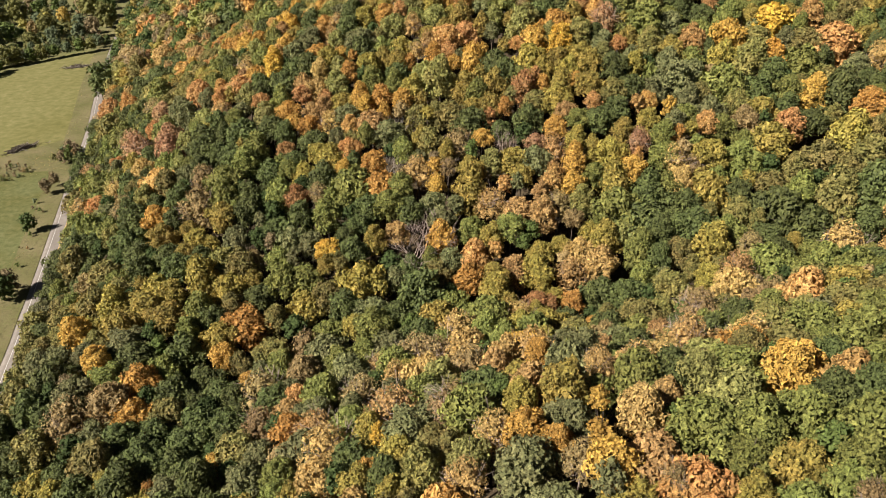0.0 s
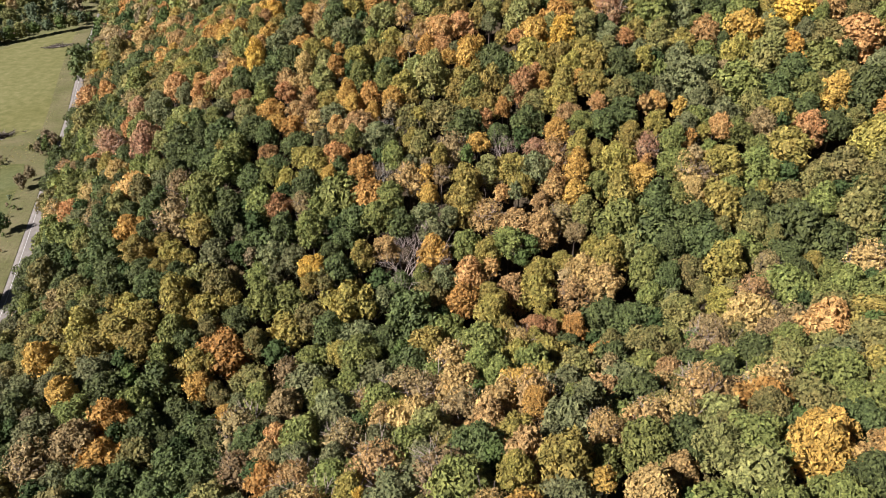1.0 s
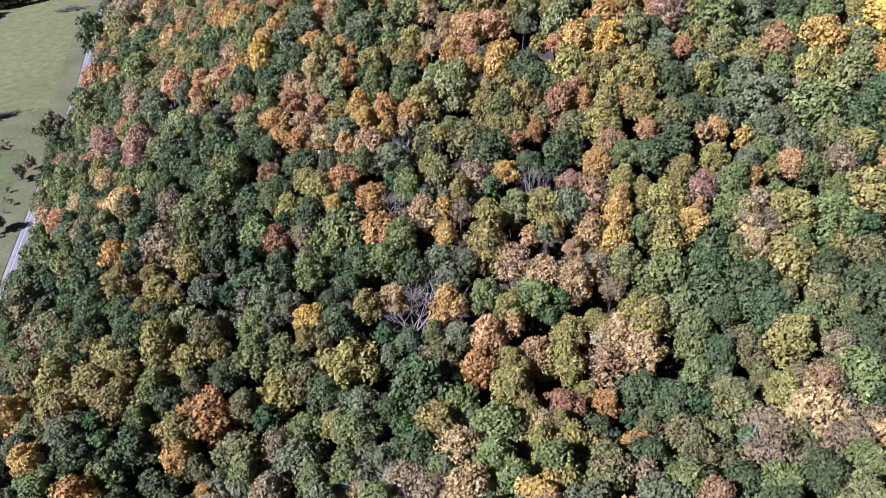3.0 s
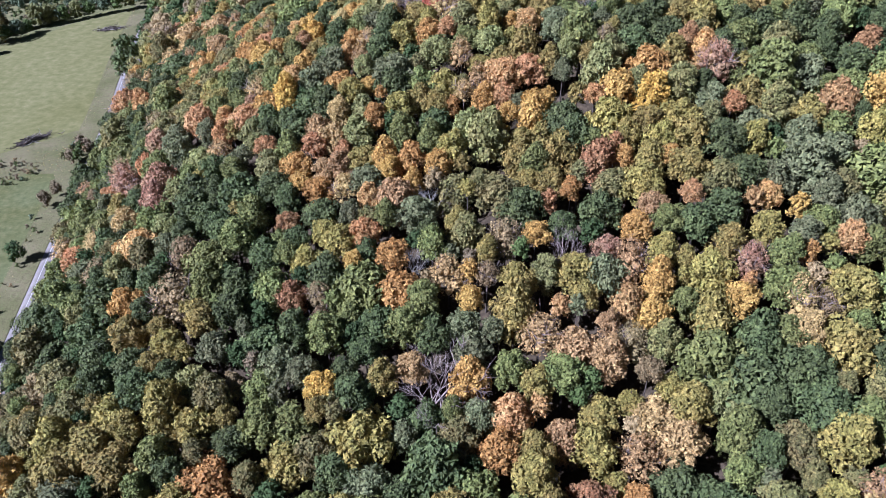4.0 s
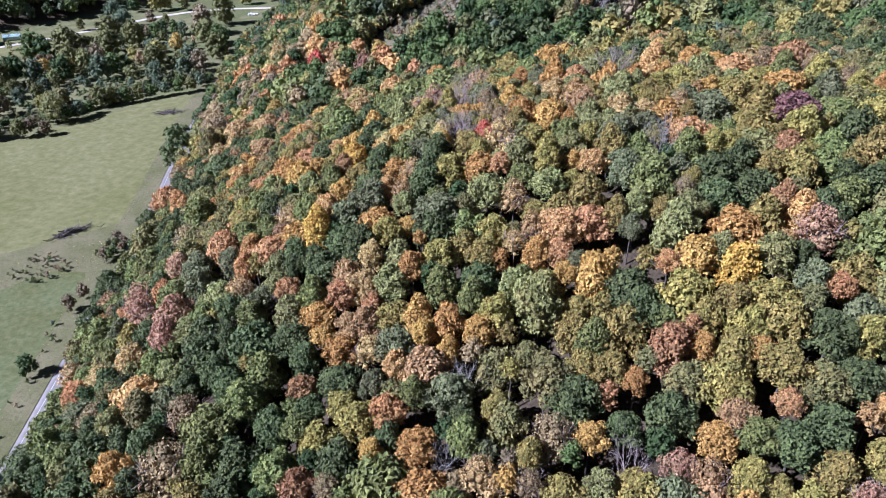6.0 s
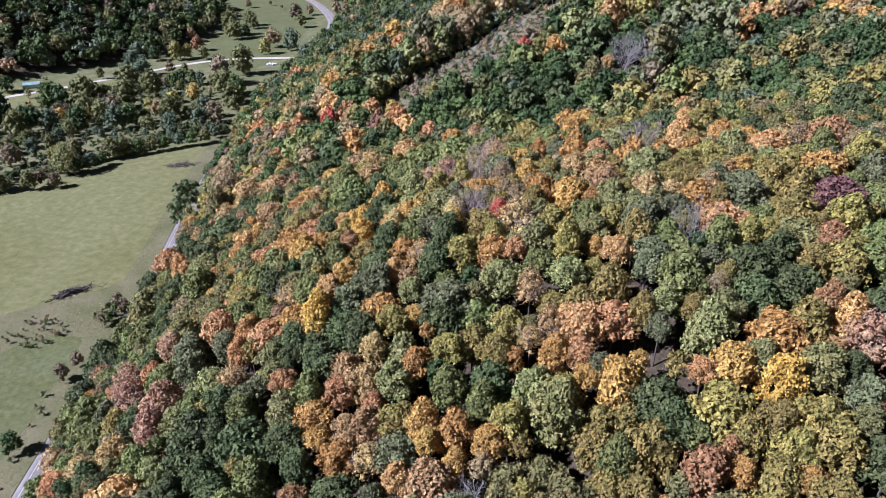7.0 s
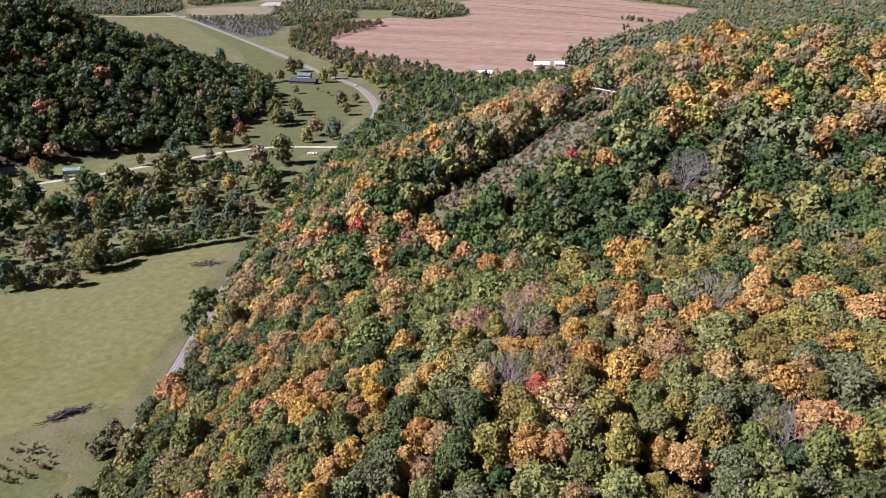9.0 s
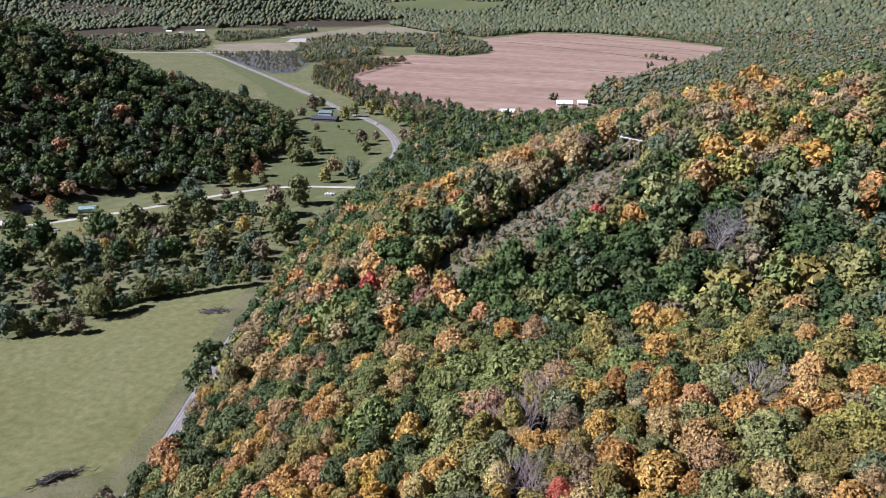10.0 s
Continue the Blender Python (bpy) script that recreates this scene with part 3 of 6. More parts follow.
def tree(colour, x, y, r=5.0, near=True, z=None, where="on the hillside", limit=190, airy=0.0, low=False):
    """One tree: trunk with limbs, and a crown of radius r whose middle is at height z."""
    name, label = rng.choice(SPECIES[colour])
    PLANTED.append((x, y, r))
    g = land1(x, y)
    rise = (0.95 * r + 1.2) if low else 11.6 - 0.5 * r - rng.uniform(0, 2.0)
    rise = max(0.8 * r, 4.0, z - g) if z is not None else rise
    if KIND_COUNT.get(name, 0) >= limit:
        REST.append((x, y, r * 1.03, colour, rise))
        return None
    KIND_COUNT[name] = KIND_COUNT.get(name, 0) + 1
    root = tagged(new(name), label + " " + where, "tree", where + " trees")
    root.matrix_basis = Matrix.LocRotScale((x, y, g), Euler((0, 0, rng.uniform(0, 6.28))), (1, 1, 1))
    k = r / 5.0
    bole = new("trunk", rng.choice(TRUNKS))
    bole.scale = (k, k, rise / 9.4)
    thin = (colour in ("tan", "brown", "pink", "purple") and rng.random() < 0.6) or rng.random() < airy
    top = new("crown", rng.choice(THIN_CROWNS if thin else CROWNS if y < 330 and r > 2.4 else MID_CROWNS))
    top.matrix_basis = Matrix.LocRotScale((0, 0, rise), Euler((rng.uniform(-0.12, 0.12), rng.uniform(-0.12, 0.12), 0)), (k, k, k * rng.uniform(0.92, 1.2)))
    bole.parent = top.parent = root
    top.material_slots[0].link = "OBJECT"
    top.material_slots[0].material = LEAF[colour]
    if thin and near:
        tw = tagged(new("bare_crown", rng.choice(TWIGGY)), "bare thin grey-brown branches")
        tw.parent, tw.location, tw.scale = root, (0, 0, rise - 7.5 * k), (0.8 * k, 0.8 * k, 0.95 * k)
    return root


def bare_tree(x, y, z, r=4.0, mat=TWIG, where="on the hillside"):
    root = tagged(new("bare_tree"), ("pale dead leafless tree " if mat is PALE_BARK else "leafless grey-brown tree ") + where, "tree", where + " bare trees")
    k, g = r / 4.5, land1(x, y)
    root.matrix_basis = pose(x, y, g, 0, 0, rng.uniform(0, 360)) @ Matrix.Diagonal((k, k, (z - g + 0.8 * r) / 12.0, 1))
    b = new("bare_crown", rng.choice(BARE))
    b.parent = root
    b.material_slots[0].link = "OBJECT"
    b.material_slots[0].material = mat
    PLANTED.append((x, y, r * 0.8))


def inside(x, y, poly):
    hit = False
    for (ax, ay), (bx, by) in zip(poly, poly[1:] + poly[:1]):
        if (ay > y) != (by > y) and x < (bx - ax) * (y - ay) / (by - ay) + ax:
            hit = not hit
    return hit


CLEAR = [(-90, 370), (-82, 381), (-70, 398), (-56, 414), (-45, 424), (-28, 441), (-20, 432), (-29, 411), (-36, 401), (-41, 390), (-43, 382), (-54, 379), (-64, 376), (-69, 369), (-78, 363), (-86, 361)]


PYLON_CUT = [(-48, 398), (-30, 396), (-17, 446), (-42, 452)]      # felled round the pylon


def plant(colour, *spots):
    for x, y, z, r in spots:
        if inside(x + 1.5, y - 1.5, CLEAR) or inside(x, y, PYLON_CUT):
            continue
        tree(colour, x, y, r, z=z, limit=400)
        if colour in ("dark_green", "green", "light_green", "grey_green", "olive", "yellow_green", "brown", "tan"):
            COLOURED.append((x, y, colour))


def road_x(y):
    return float(np.interp(y, MAIN[:, 1], MAIN[:, 0]))


def edge(y):
    """How far the woods keep from the road's middle line: wide at first, then overhanging but for two open stretches."""
    return float(np.interp(y, (105, 150, 184, 189, 206, 211, 292, 300, 330, 350, 374), (9.0, 8.0, 6.6, 7.8, 7.8, 4.4, 4.4, 8.5, 8.5, 6.0, 4.6)))


def in_clearing(x, y):
    """The brushy strip under the power line, with low growth below it."""
    return inside(x, y, PYLON_CUT) or any(inside(x - 0.28 * d, y + 0.96 * d, CLEAR) for d in (-3, 0, 4, 8)) or any(inside(x + 0.8 * d, y + 0.6 * d, CLEAR) for d in (-3, 4))


# The lower slope and the near spur.
plant("brown", (-14.8, 97.6, 30.9, 4.7), (-34.1, 98.8, 22.7, 4.5), (-73.1, 102.9, 19.0, 5.7), (50.8, 114.6, 37.8, 4.4), (26.3, 55.4, 58.3, 1.9), (45.5, 51.4, 59.9, 2.2), (68.4, 136.6, 40.5, 3.2), (-45.4, 147.6, 29.9, 2.7))
plant("dark_green", (-73.9, 147.6, 26.5, 4.2), (-42.8, 137.1, 26.3, 3.8), (-65.6, 119.0, 22.2, 5.2), (-56.4, 121.6, 20.7, 5.8), (-5.0, 132.5, 27.7, 6.9), (-47.6, 101.5, 19.7, 5.3), (-40.2, 95.1, 22.4, 3.3), (-56.0, 93.2, 20.7, 3.7), (-47.6, 88.6, 22.0, 4.0), (-7.9, 67.8, 44.4, 3.2), (-83.4, 97.6, 14.9, 4.5), (-28.2, 118.1, 22.1, 3.2), (35.7, 134.3, 28.5, 5.2), (40.9, 130.4, 31.5, 4.3), (31.9, 77.0, 56.0, 3.3), (55.5, 108.1, 41.8, 3.8), (78.0, 147.2, 42.1, 7.5), (83.3, 142.5, 40.6, 6.3), (58.0, 143.3, 41.1, 5.4), (98.7, 146.6, 45.3, 7.4), (-59.4, 149.3, 28.7, 3.4), (-23.4, 148.4, 36.2, 2.6))
plant("gold", (-82.3, 127.6, 21.5, 4.5), (-73.5, 117.8, 23.0, 3.7), (-44.5, 129.5, 22.9, 5.9), (-47.3, 120.4, 22.6, 3.1), (-62.4, 112.0, 21.1, 4.6), (-61.0, 103.6, 20.0, 5.1), (-40.9, 114.8, 20.2, 2.5), (-40.2, 88.5, 24.4, 2.4), (-50.4, 84.1, 23.3, 1.6), (6.0, 137.3, 31.0, 4.2), (29.2, 132.1, 26.7, 3.6), (16.2, 94.2, 44.7, 2.7), (46.5, 73.4, 58.0, 4.3), (10.6, 67.4, 54.1, 3.1), (20.5, 70.4, 56.8, 1.6), (19.4, 64.1, 56.9, 1.9), (20.3, 59.3, 56.5, 3.6))
plant("green", (-56.1, 132.8, 24.2, 4.7), (-15.1, 123.6, 28.0, 4.4), (-9.2, 107.2, 30.8, 4.4), (-25.6, 73.8, 33.3, 2.9), (10.1, 123.8, 29.8, 5.4), (27.3, 76.7, 54.4, 4.1), (60.4, 93.4, 50.5, 4.9), (61.5, 82.8, 56.5, 4.7), (40.0, 75.8, 56.7, 4.0), (56.4, 71.9, 60.2, 3.4), (32.6, 64.6, 57.0, 4.6), (38.3, 63.6, 58.1, 4.1), (44.8, 64.4, 58.2, 4.5), (50.8, 62.1, 59.1, 4.3), (4.3, 73.9, 50.0, 4.6), (35.5, 58.2, 58.5, 3.0), (44.6, 54.0, 58.4, 3.6), (47.2, 56.4, 59.3, 3.7), (-39.3, 146.5, 30.6, 3.7))
plant("grey_green", (-24.7, 120.1, 23.0, 5.1), (-5.4, 78.7, 42.8, 3.9), (-32.9, 81.3, 27.5, 4.0), (-31.3, 87.0, 27.5, 3.1), (-74.3, 108.5, 22.1, 4.5), (23.5, 91.5, 47.7, 3.2), (10.5, 61.8, 52.7, 4.7), (19.3, 56.6, 56.4, 2.4), (-31.9, 149.1, 33.6, 3.5))
plant("light_green", (35.1, 75.0, 56.6, 3.6), (3.5, 65.2, 51.5, 2.8))
plant("olive", (-81.1, 136.8, 23.9, 4.4), (-37.8, 130.7, 24.6, 3.4), (-37.1, 122.7, 19.8, 5.7), (-78.9, 98.5, 17.0, 4.5), (-64.0, 92.4, 17.9, 5.9), (-2.9, 65.8, 47.4, 3.5), (-89.1, 113.8, 15.9, 4.9), (40.8, 117.3, 34.2, 4.5), (57.6, 101.9, 45.3, 4.3), (73.7, 106.7, 45.8, 5.2), (44.5, 82.7, 55.5, 3.0), (91.8, 148.7, 44.5, 6.7), (49.5, 128.5, 35.0, 4.3), (-53.1, 148.1, 26.7, 5.0))
plant("orange", (28.9, 55.1, 57.0, 4.1))
plant("pale", (60.9, 124.3, 36.2, 5.8))
plant("peach", (-28.1, 105.0, 23.6, 3.6), (71.0, 116.4, 40.7, 5.6))
plant("rust", (21.5, 130.4, 28.5, 4.3), (52.7, 71.2, 59.2, 3.8))
plant("tan", (-22.2, 91.3, 29.6, 3.9), (-19.0, 74.2, 36.2, 4.1), (36.1, 140.3, 33.1, 4.5), (5.0, 108.8, 33.2, 5.0), (23.0, 81.2, 53.0, 2.9), (40.2, 92.9, 48.7, 4.3), (25.5, 67.7, 56.2, 3.9), (3.1, 61.7, 50.7, 3.2), (88.3, 135.9, 40.1, 5.6), (63.7, 129.5, 38.9, 3.9), (-11.0, 149.7, 36.2, 3.3))
plant("yellow", (-9.9, 79.6, 40.8, 1.6), (-27.3, 145.2, 34.5, 3.2))
plant("yellow_green", (-68.8, 134.3, 24.6, 5.3), (-63.2, 137.9, 26.2, 3.6), (-50.3, 139.2, 26.1, 4.9), (-31.6, 134.1, 25.4, 4.7), (-18.1, 137.6, 28.8, 6.2), (-75.2, 90.1, 15.8, 3.2), (-12.1, 68.8, 42.1, 3.0), (11.9, 132.2, 30.7, 4.5), (22.0, 138.8, 31.9, 4.4), (10.5, 74.2, 52.9, 2.7), (16.9, 75.0, 53.2, 4.4), (40.8, 56.7, 58.1, 3.8), (34.4, 53.2, 58.2, 2.6), (60.1, 137.8, 39.9, 5.0), (-16.3, 147.6, 35.5, 3.4))
# The middle of the hillside.
plant("brown", (-64.1, 166.3, 32.6, 6.2), (-31.7, 163.8, 39.8, 2.6), (4.3, 175.1, 47.9, 4.6), (31.3, 150.8, 39.8, 2.5), (23.5, 219.4, 74.5, 2.2))
plant("dark_green", (48.4, 150.5, 36.6, 7.2), (103.3, 181.0, 57.9, 6.8), (-46.2, 205.6, 53.6, 4.6), (-24.5, 213.5, 62.4, 4.5), (-13.4, 203.5, 57.3, 4.5), (14.8, 200.7, 61.3, 5.4), (46.3, 191.9, 64.4, 4.7), (-67.7, 189.9, 40.3, 5.2), (-56.6, 191.6, 44.0, 6.0), (-43.8, 186.5, 46.2, 3.5), (-67.2, 181.9, 39.3, 3.5), (-46.4, 175.0, 40.1, 4.1), (-50.7, 168.0, 35.8, 5.1), (-40.1, 177.8, 42.7, 3.0), (-83.1, 170.2, 28.4, 5.2), (-101.2, 170.6, 18.7, 5.7), (-82.0, 160.6, 25.0, 5.7), (-41.4, 155.3, 32.3, 5.6), (-20.3, 151.7, 37.5, 3.0), (-68.0, 151.4, 28.1, 4.2), (15.1, 176.3, 51.6, 3.1), (22.5, 178.3, 53.9, 4.3))
plant("dark_green", (39.9, 174.9, 55.3, 4.1), (45.1, 177.9, 55.9, 4.6), (49.8, 156.2, 43.3, 5.0), (-8.4, 156.1, 39.0, 3.9), (49.9, 185.4, 60.8, 4.1), (-69.5, 195.0, 40.5, 5.7), (-40.0, 211.6, 58.3, 4.2), (-29.9, 228.2, 65.9, 4.4), (-54.7, 209.2, 52.4, 2.7), (28.9, 226.1, 74.0, 5.0), (30.2, 219.7, 72.5, 4.5), (37.4, 223.2, 73.7, 4.6), (17.6, 197.3, 60.5, 4.8))
plant("gold", (97.8, 183.1, 59.3, 4.7), (108.9, 174.4, 57.5, 5.9), (81.2, 206.3, 67.9, 5.7), (25.9, 204.6, 68.7, 4.0), (32.5, 210.9, 71.2, 5.0), (-36.9, 188.4, 48.3, 3.7), (-16.3, 189.3, 51.3, 2.8), (-25.7, 169.8, 43.7, 2.5), (10.2, 174.4, 50.6, 2.9), (16.6, 183.1, 56.3, 2.5), (29.1, 174.9, 53.7, 3.5), (32.9, 164.9, 47.8, 3.8), (32.5, 161.1, 43.6, 4.0), (-2.1, 167.0, 46.1, 2.4), (-1.5, 162.0, 43.4, 2.8), (47.3, 162.2, 48.1, 3.4), (59.0, 178.9, 57.6, 2.4), (59.0, 168.9, 54.1, 2.1), (-49.8, 230.3, 60.1, 3.3), (-26.7, 210.4, 62.4, 1.6), (-27.2, 204.7, 58.5, 3.4), (-23.2, 194.5, 53.2, 4.0))
plant("gold", (3.5, 204.6, 61.8, 2.7), (11.3, 206.9, 64.1, 2.3))
plant("green", (76.2, 188.9, 58.1, 7.5), (74.2, 164.4, 48.5, 6.0), (41.8, 153.6, 39.8, 6.4), (58.3, 211.1, 69.0, 7.5), (98.5, 194.3, 63.1, 6.3), (-73.4, 201.4, 41.6, 3.6), (-60.1, 197.5, 46.4, 3.6), (-51.3, 184.0, 43.2, 4.3), (-53.6, 178.4, 41.3, 4.5), (-115.8, 216.0, 16.7, 6.0), (-57.6, 167.5, 36.2, 4.1), (-98.4, 174.6, 22.9, 4.3), (-22.8, 166.0, 39.3, 6.4), (-13.2, 156.7, 40.2, 4.1), (-28.6, 155.8, 36.8, 4.3), (34.5, 175.0, 55.9, 3.3), (55.3, 168.8, 53.2, 3.7), (54.9, 163.8, 50.0, 4.1), (54.2, 156.5, 45.5, 4.0), (6.8, 151.6, 35.7, 3.9), (16.6, 150.4, 38.0, 3.8), (-67.3, 224.4, 51.3, 3.5))
plant("green", (-47.1, 200.0, 51.2, 3.7), (-20.2, 201.1, 56.3, 3.9), (-13.8, 199.3, 56.0, 3.8), (18.5, 221.9, 72.3, 5.9))
plant("grey_green", (61.8, 188.5, 60.1, 6.5), (-59.1, 202.3, 48.4, 2.4), (5.3, 206.7, 62.4, 3.1), (61.8, 193.2, 62.8, 4.7), (-28.7, 182.1, 47.6, 2.9), (-51.8, 155.5, 31.5, 3.6), (23.2, 167.3, 47.3, 4.2), (18.5, 160.6, 45.0, 2.0), (59.2, 172.7, 55.2, 3.7), (-0.1, 154.2, 36.8, 3.7), (-78.5, 209.6, 41.9, 4.7), (-40.9, 224.2, 61.3, 4.5), (-24.5, 217.9, 63.9, 5.4), (-61.3, 201.1, 46.6, 2.8), (12.6, 225.1, 73.6, 3.6), (14.4, 212.5, 68.7, 2.5))
plant("light_green", (-30.7, 202.2, 55.7, 4.3), (-5.4, 203.5, 57.4, 4.7), (12.6, 167.2, 46.5, 3.5), (-32.3, 220.2, 64.4, 2.8), (-14.8, 223.8, 67.0, 4.8), (-2.4, 223.8, 70.6, 3.6), (22.1, 210.3, 69.9, 4.8))
plant("olive", (-84.3, 151.0, 23.4, 4.7), (92.7, 162.2, 48.3, 6.2), (85.5, 196.8, 63.3, 5.9), (85.8, 158.5, 47.9, 4.6), (102.8, 159.4, 51.7, 5.4), (-88.2, 222.2, 41.7, 3.9), (57.6, 200.9, 66.9, 4.5), (-81.4, 175.5, 31.9, 3.9), (-97.9, 161.6, 18.2, 5.5), (-6.9, 187.5, 49.6, 4.8), (34.0, 156.4, 41.2, 4.0), (-1.7, 189.9, 51.6, 4.0), (45.1, 184.0, 60.2, 3.7), (38.6, 204.9, 69.9, 4.2))
plant("orange", (-90.7, 212.9, 37.4, 3.1), (-68.6, 213.2, 47.5, 3.4), (48.7, 200.2, 68.6, 2.6), (-25.0, 177.1, 46.0, 3.5), (48.4, 163.9, 50.9, 1.6), (53.5, 181.2, 58.4, 2.8), (-69.4, 217.8, 48.9, 3.0), (44.4, 215.7, 72.4, 4.1), (21.1, 203.2, 67.6, 2.6))
plant("pale", (-35.9, 207.2, 58.2, 3.1))
plant("peach", (67.0, 172.8, 55.6, 3.1), (89.2, 173.8, 54.3, 4.5), (109.0, 201.1, 67.0, 7.5), (-77.1, 220.6, 46.7, 4.4), (-62.6, 216.3, 49.8, 4.9), (-53.6, 202.9, 50.6, 2.8), (-40.4, 199.6, 53.8, 3.4), (25.2, 191.7, 63.1, 1.6), (-79.1, 182.1, 33.5, 5.3), (39.2, 180.3, 58.9, 2.5), (-52.5, 226.4, 58.4, 3.1), (-38.1, 226.9, 64.2, 2.8), (-13.5, 230.7, 71.0, 2.7), (5.9, 228.8, 74.0, 3.0), (1.1, 213.3, 66.1, 4.5), (6.7, 214.8, 67.1, 4.2), (1.4, 209.1, 63.5, 3.3))
plant("pink", (-89.4, 219.3, 40.2, 4.0), (-100.1, 215.7, 30.6, 4.8), (-83.2, 204.4, 37.3, 5.0), (46.5, 211.9, 71.7, 4.6), (-81.4, 197.5, 36.1, 5.0), (23.7, 171.6, 50.8, 2.8), (49.3, 167.7, 52.1, 3.3), (-62.8, 221.4, 52.7, 2.2), (-95.6, 209.7, 32.2, 4.7))
plant("rust", (70.2, 204.2, 67.1, 4.9), (-42.9, 181.9, 43.9, 3.0), (-37.8, 164.6, 37.8, 3.7), (41.5, 218.3, 73.6, 3.3))
plant("tan", (-66.4, 205.7, 45.5, 3.8), (-37.0, 193.6, 50.9, 3.1), (-31.4, 188.4, 49.5, 3.4), (-19.5, 186.3, 48.9, 5.1), (-88.4, 192.9, 32.7, 4.0), (-6.3, 167.8, 44.0, 4.3), (12.0, 157.1, 39.9, 4.5), (24.1, 158.3, 43.3, 2.5), (57.0, 161.6, 49.4, 3.7), (24.5, 152.7, 39.5, 4.1), (57.5, 156.4, 46.4, 3.5), (-34.0, 194.1, 51.0, 3.8), (-9.0, 220.4, 68.1, 3.3), (-7.5, 210.4, 63.4, 2.5))
plant("yellow", (95.1, 212.0, 70.5, 7.0), (91.7, 198.5, 65.4, 4.9), (-51.7, 217.2, 57.0, 4.0), (32.7, 202.1, 68.3, 4.1))
plant("yellow_green", (63.1, 154.2, 44.1, 6.3), (66.3, 164.3, 50.2, 5.2), (82.4, 168.9, 49.8, 7.0), (100.9, 166.7, 52.4, 6.4), (-28.5, 195.7, 52.8, 3.7), (-21.9, 207.9, 60.6, 3.6), (-13.6, 208.3, 61.2, 3.4), (-0.3, 202.7, 57.7, 4.4), (24.2, 198.5, 63.5, 5.4), (14.1, 193.2, 57.6, 4.6), (5.5, 194.4, 55.8, 4.2), (51.7, 191.4, 64.5, 3.4), (40.0, 193.5, 64.0, 4.4), (34.3, 192.7, 63.0, 3.7), (63.7, 200.4, 65.8, 4.8), (-33.6, 178.3, 44.5, 3.3), (-36.6, 172.6, 40.5, 3.9), (-60.4, 162.7, 34.8, 1.6), (-62.2, 155.7, 30.8, 3.7), (-57.8, 153.9, 30.9, 2.3), (-5.9, 179.7, 47.9, 3.2), (8.4, 186.7, 54.1, 3.7))
plant("yellow_green", (12.9, 185.9, 55.0, 3.6), (30.0, 182.5, 57.9, 4.6), (33.7, 169.3, 51.6, 3.6), (7.1, 165.7, 45.5, 4.2), (6.5, 161.1, 41.2, 5.3), (19.6, 163.2, 45.2, 3.0), (41.8, 167.1, 49.8, 4.5), (42.6, 160.8, 44.5, 5.0), (52.7, 174.3, 55.0, 3.6), (-34.2, 213.7, 60.7, 3.6), (-3.3, 230.9, 72.7, 3.8), (5.5, 220.6, 70.0, 4.5), (40.5, 228.8, 76.8, 3.3), (45.1, 229.0, 75.8, 4.8), (11.1, 215.1, 69.5, 3.0), (17.6, 205.3, 66.4, 2.4), (6.3, 197.7, 57.6, 3.7), (38.2, 197.8, 65.2, 4.7), (32.1, 196.4, 65.1, 3.7))
# The upper hillside.
plant("brown", (-21.8, 262.9, 71.5, 3.6), (-19.2, 252.5, 72.2, 3.3), (25.0, 273.9, 78.9, 3.8))
plant("dark_green", (-42.8, 237.4, 64.4, 3.8), (-115.4, 276.4, 28.0, 6.3), (-117.8, 258.2, 25.6, 4.5), (-94.4, 323.8, 38.5, 7.2), (-55.6, 269.9, 61.5, 4.5), (-119.6, 296.9, 27.5, 6.8), (-62.1, 251.8, 58.8, 3.8), (-49.8, 247.9, 63.8, 3.5), (-50.0, 256.3, 64.0, 3.7), (14.8, 292.5, 77.7, 5.4), (9.3, 284.5, 77.7, 4.2))
plant("gold", (-66.3, 243.6, 55.4, 4.5), (-37.6, 233.1, 65.1, 3.5), (46.6, 260.4, 81.3, 5.7), (30.9, 261.0, 80.2, 3.1), (-48.0, 324.1, 57.4, 4.3), (-88.2, 318.0, 41.6, 5.0), (-70.3, 248.0, 54.3, 3.2), (-62.5, 245.7, 58.4, 2.7), (-5.9, 324.6, 66.5, 4.5), (-7.2, 293.7, 73.1, 5.0), (-15.0, 278.6, 73.7, 2.9), (-6.2, 272.9, 76.0, 3.9), (-15.6, 261.1, 72.8, 3.9), (-4.7, 250.9, 74.7, 4.2), (21.5, 273.3, 78.4, 3.8), (28.5, 281.8, 80.8, 3.5))
plant("green", (-54.8, 236.9, 59.8, 3.5), (-101.6, 249.8, 34.6, 6.3), (-114.1, 239.0, 23.5, 5.7), (-72.4, 288.5, 53.4, 5.3), (-73.9, 268.3, 53.6, 4.3), (-63.3, 269.7, 57.7, 6.8), (-48.1, 289.4, 60.9, 7.2), (-38.5, 289.2, 64.5, 7.0), (-105.0, 301.3, 36.0, 5.7), (-91.0, 260.2, 41.8, 4.7), (-31.4, 289.5, 67.3, 6.5), (-37.0, 276.2, 67.2, 4.7), (-13.5, 287.6, 72.3, 5.0), (31.2, 296.3, 79.1, 5.1))
plant("grey_green", (30.6, 248.6, 78.6, 5.3), (-10.3, 275.3, 75.2, 3.1), (25.4, 256.6, 78.5, 3.5))
plant("light_green", (-33.3, 251.8, 68.6, 4.4), (-7.0, 255.2, 75.9, 2.5), (10.9, 262.8, 77.8, 4.7))
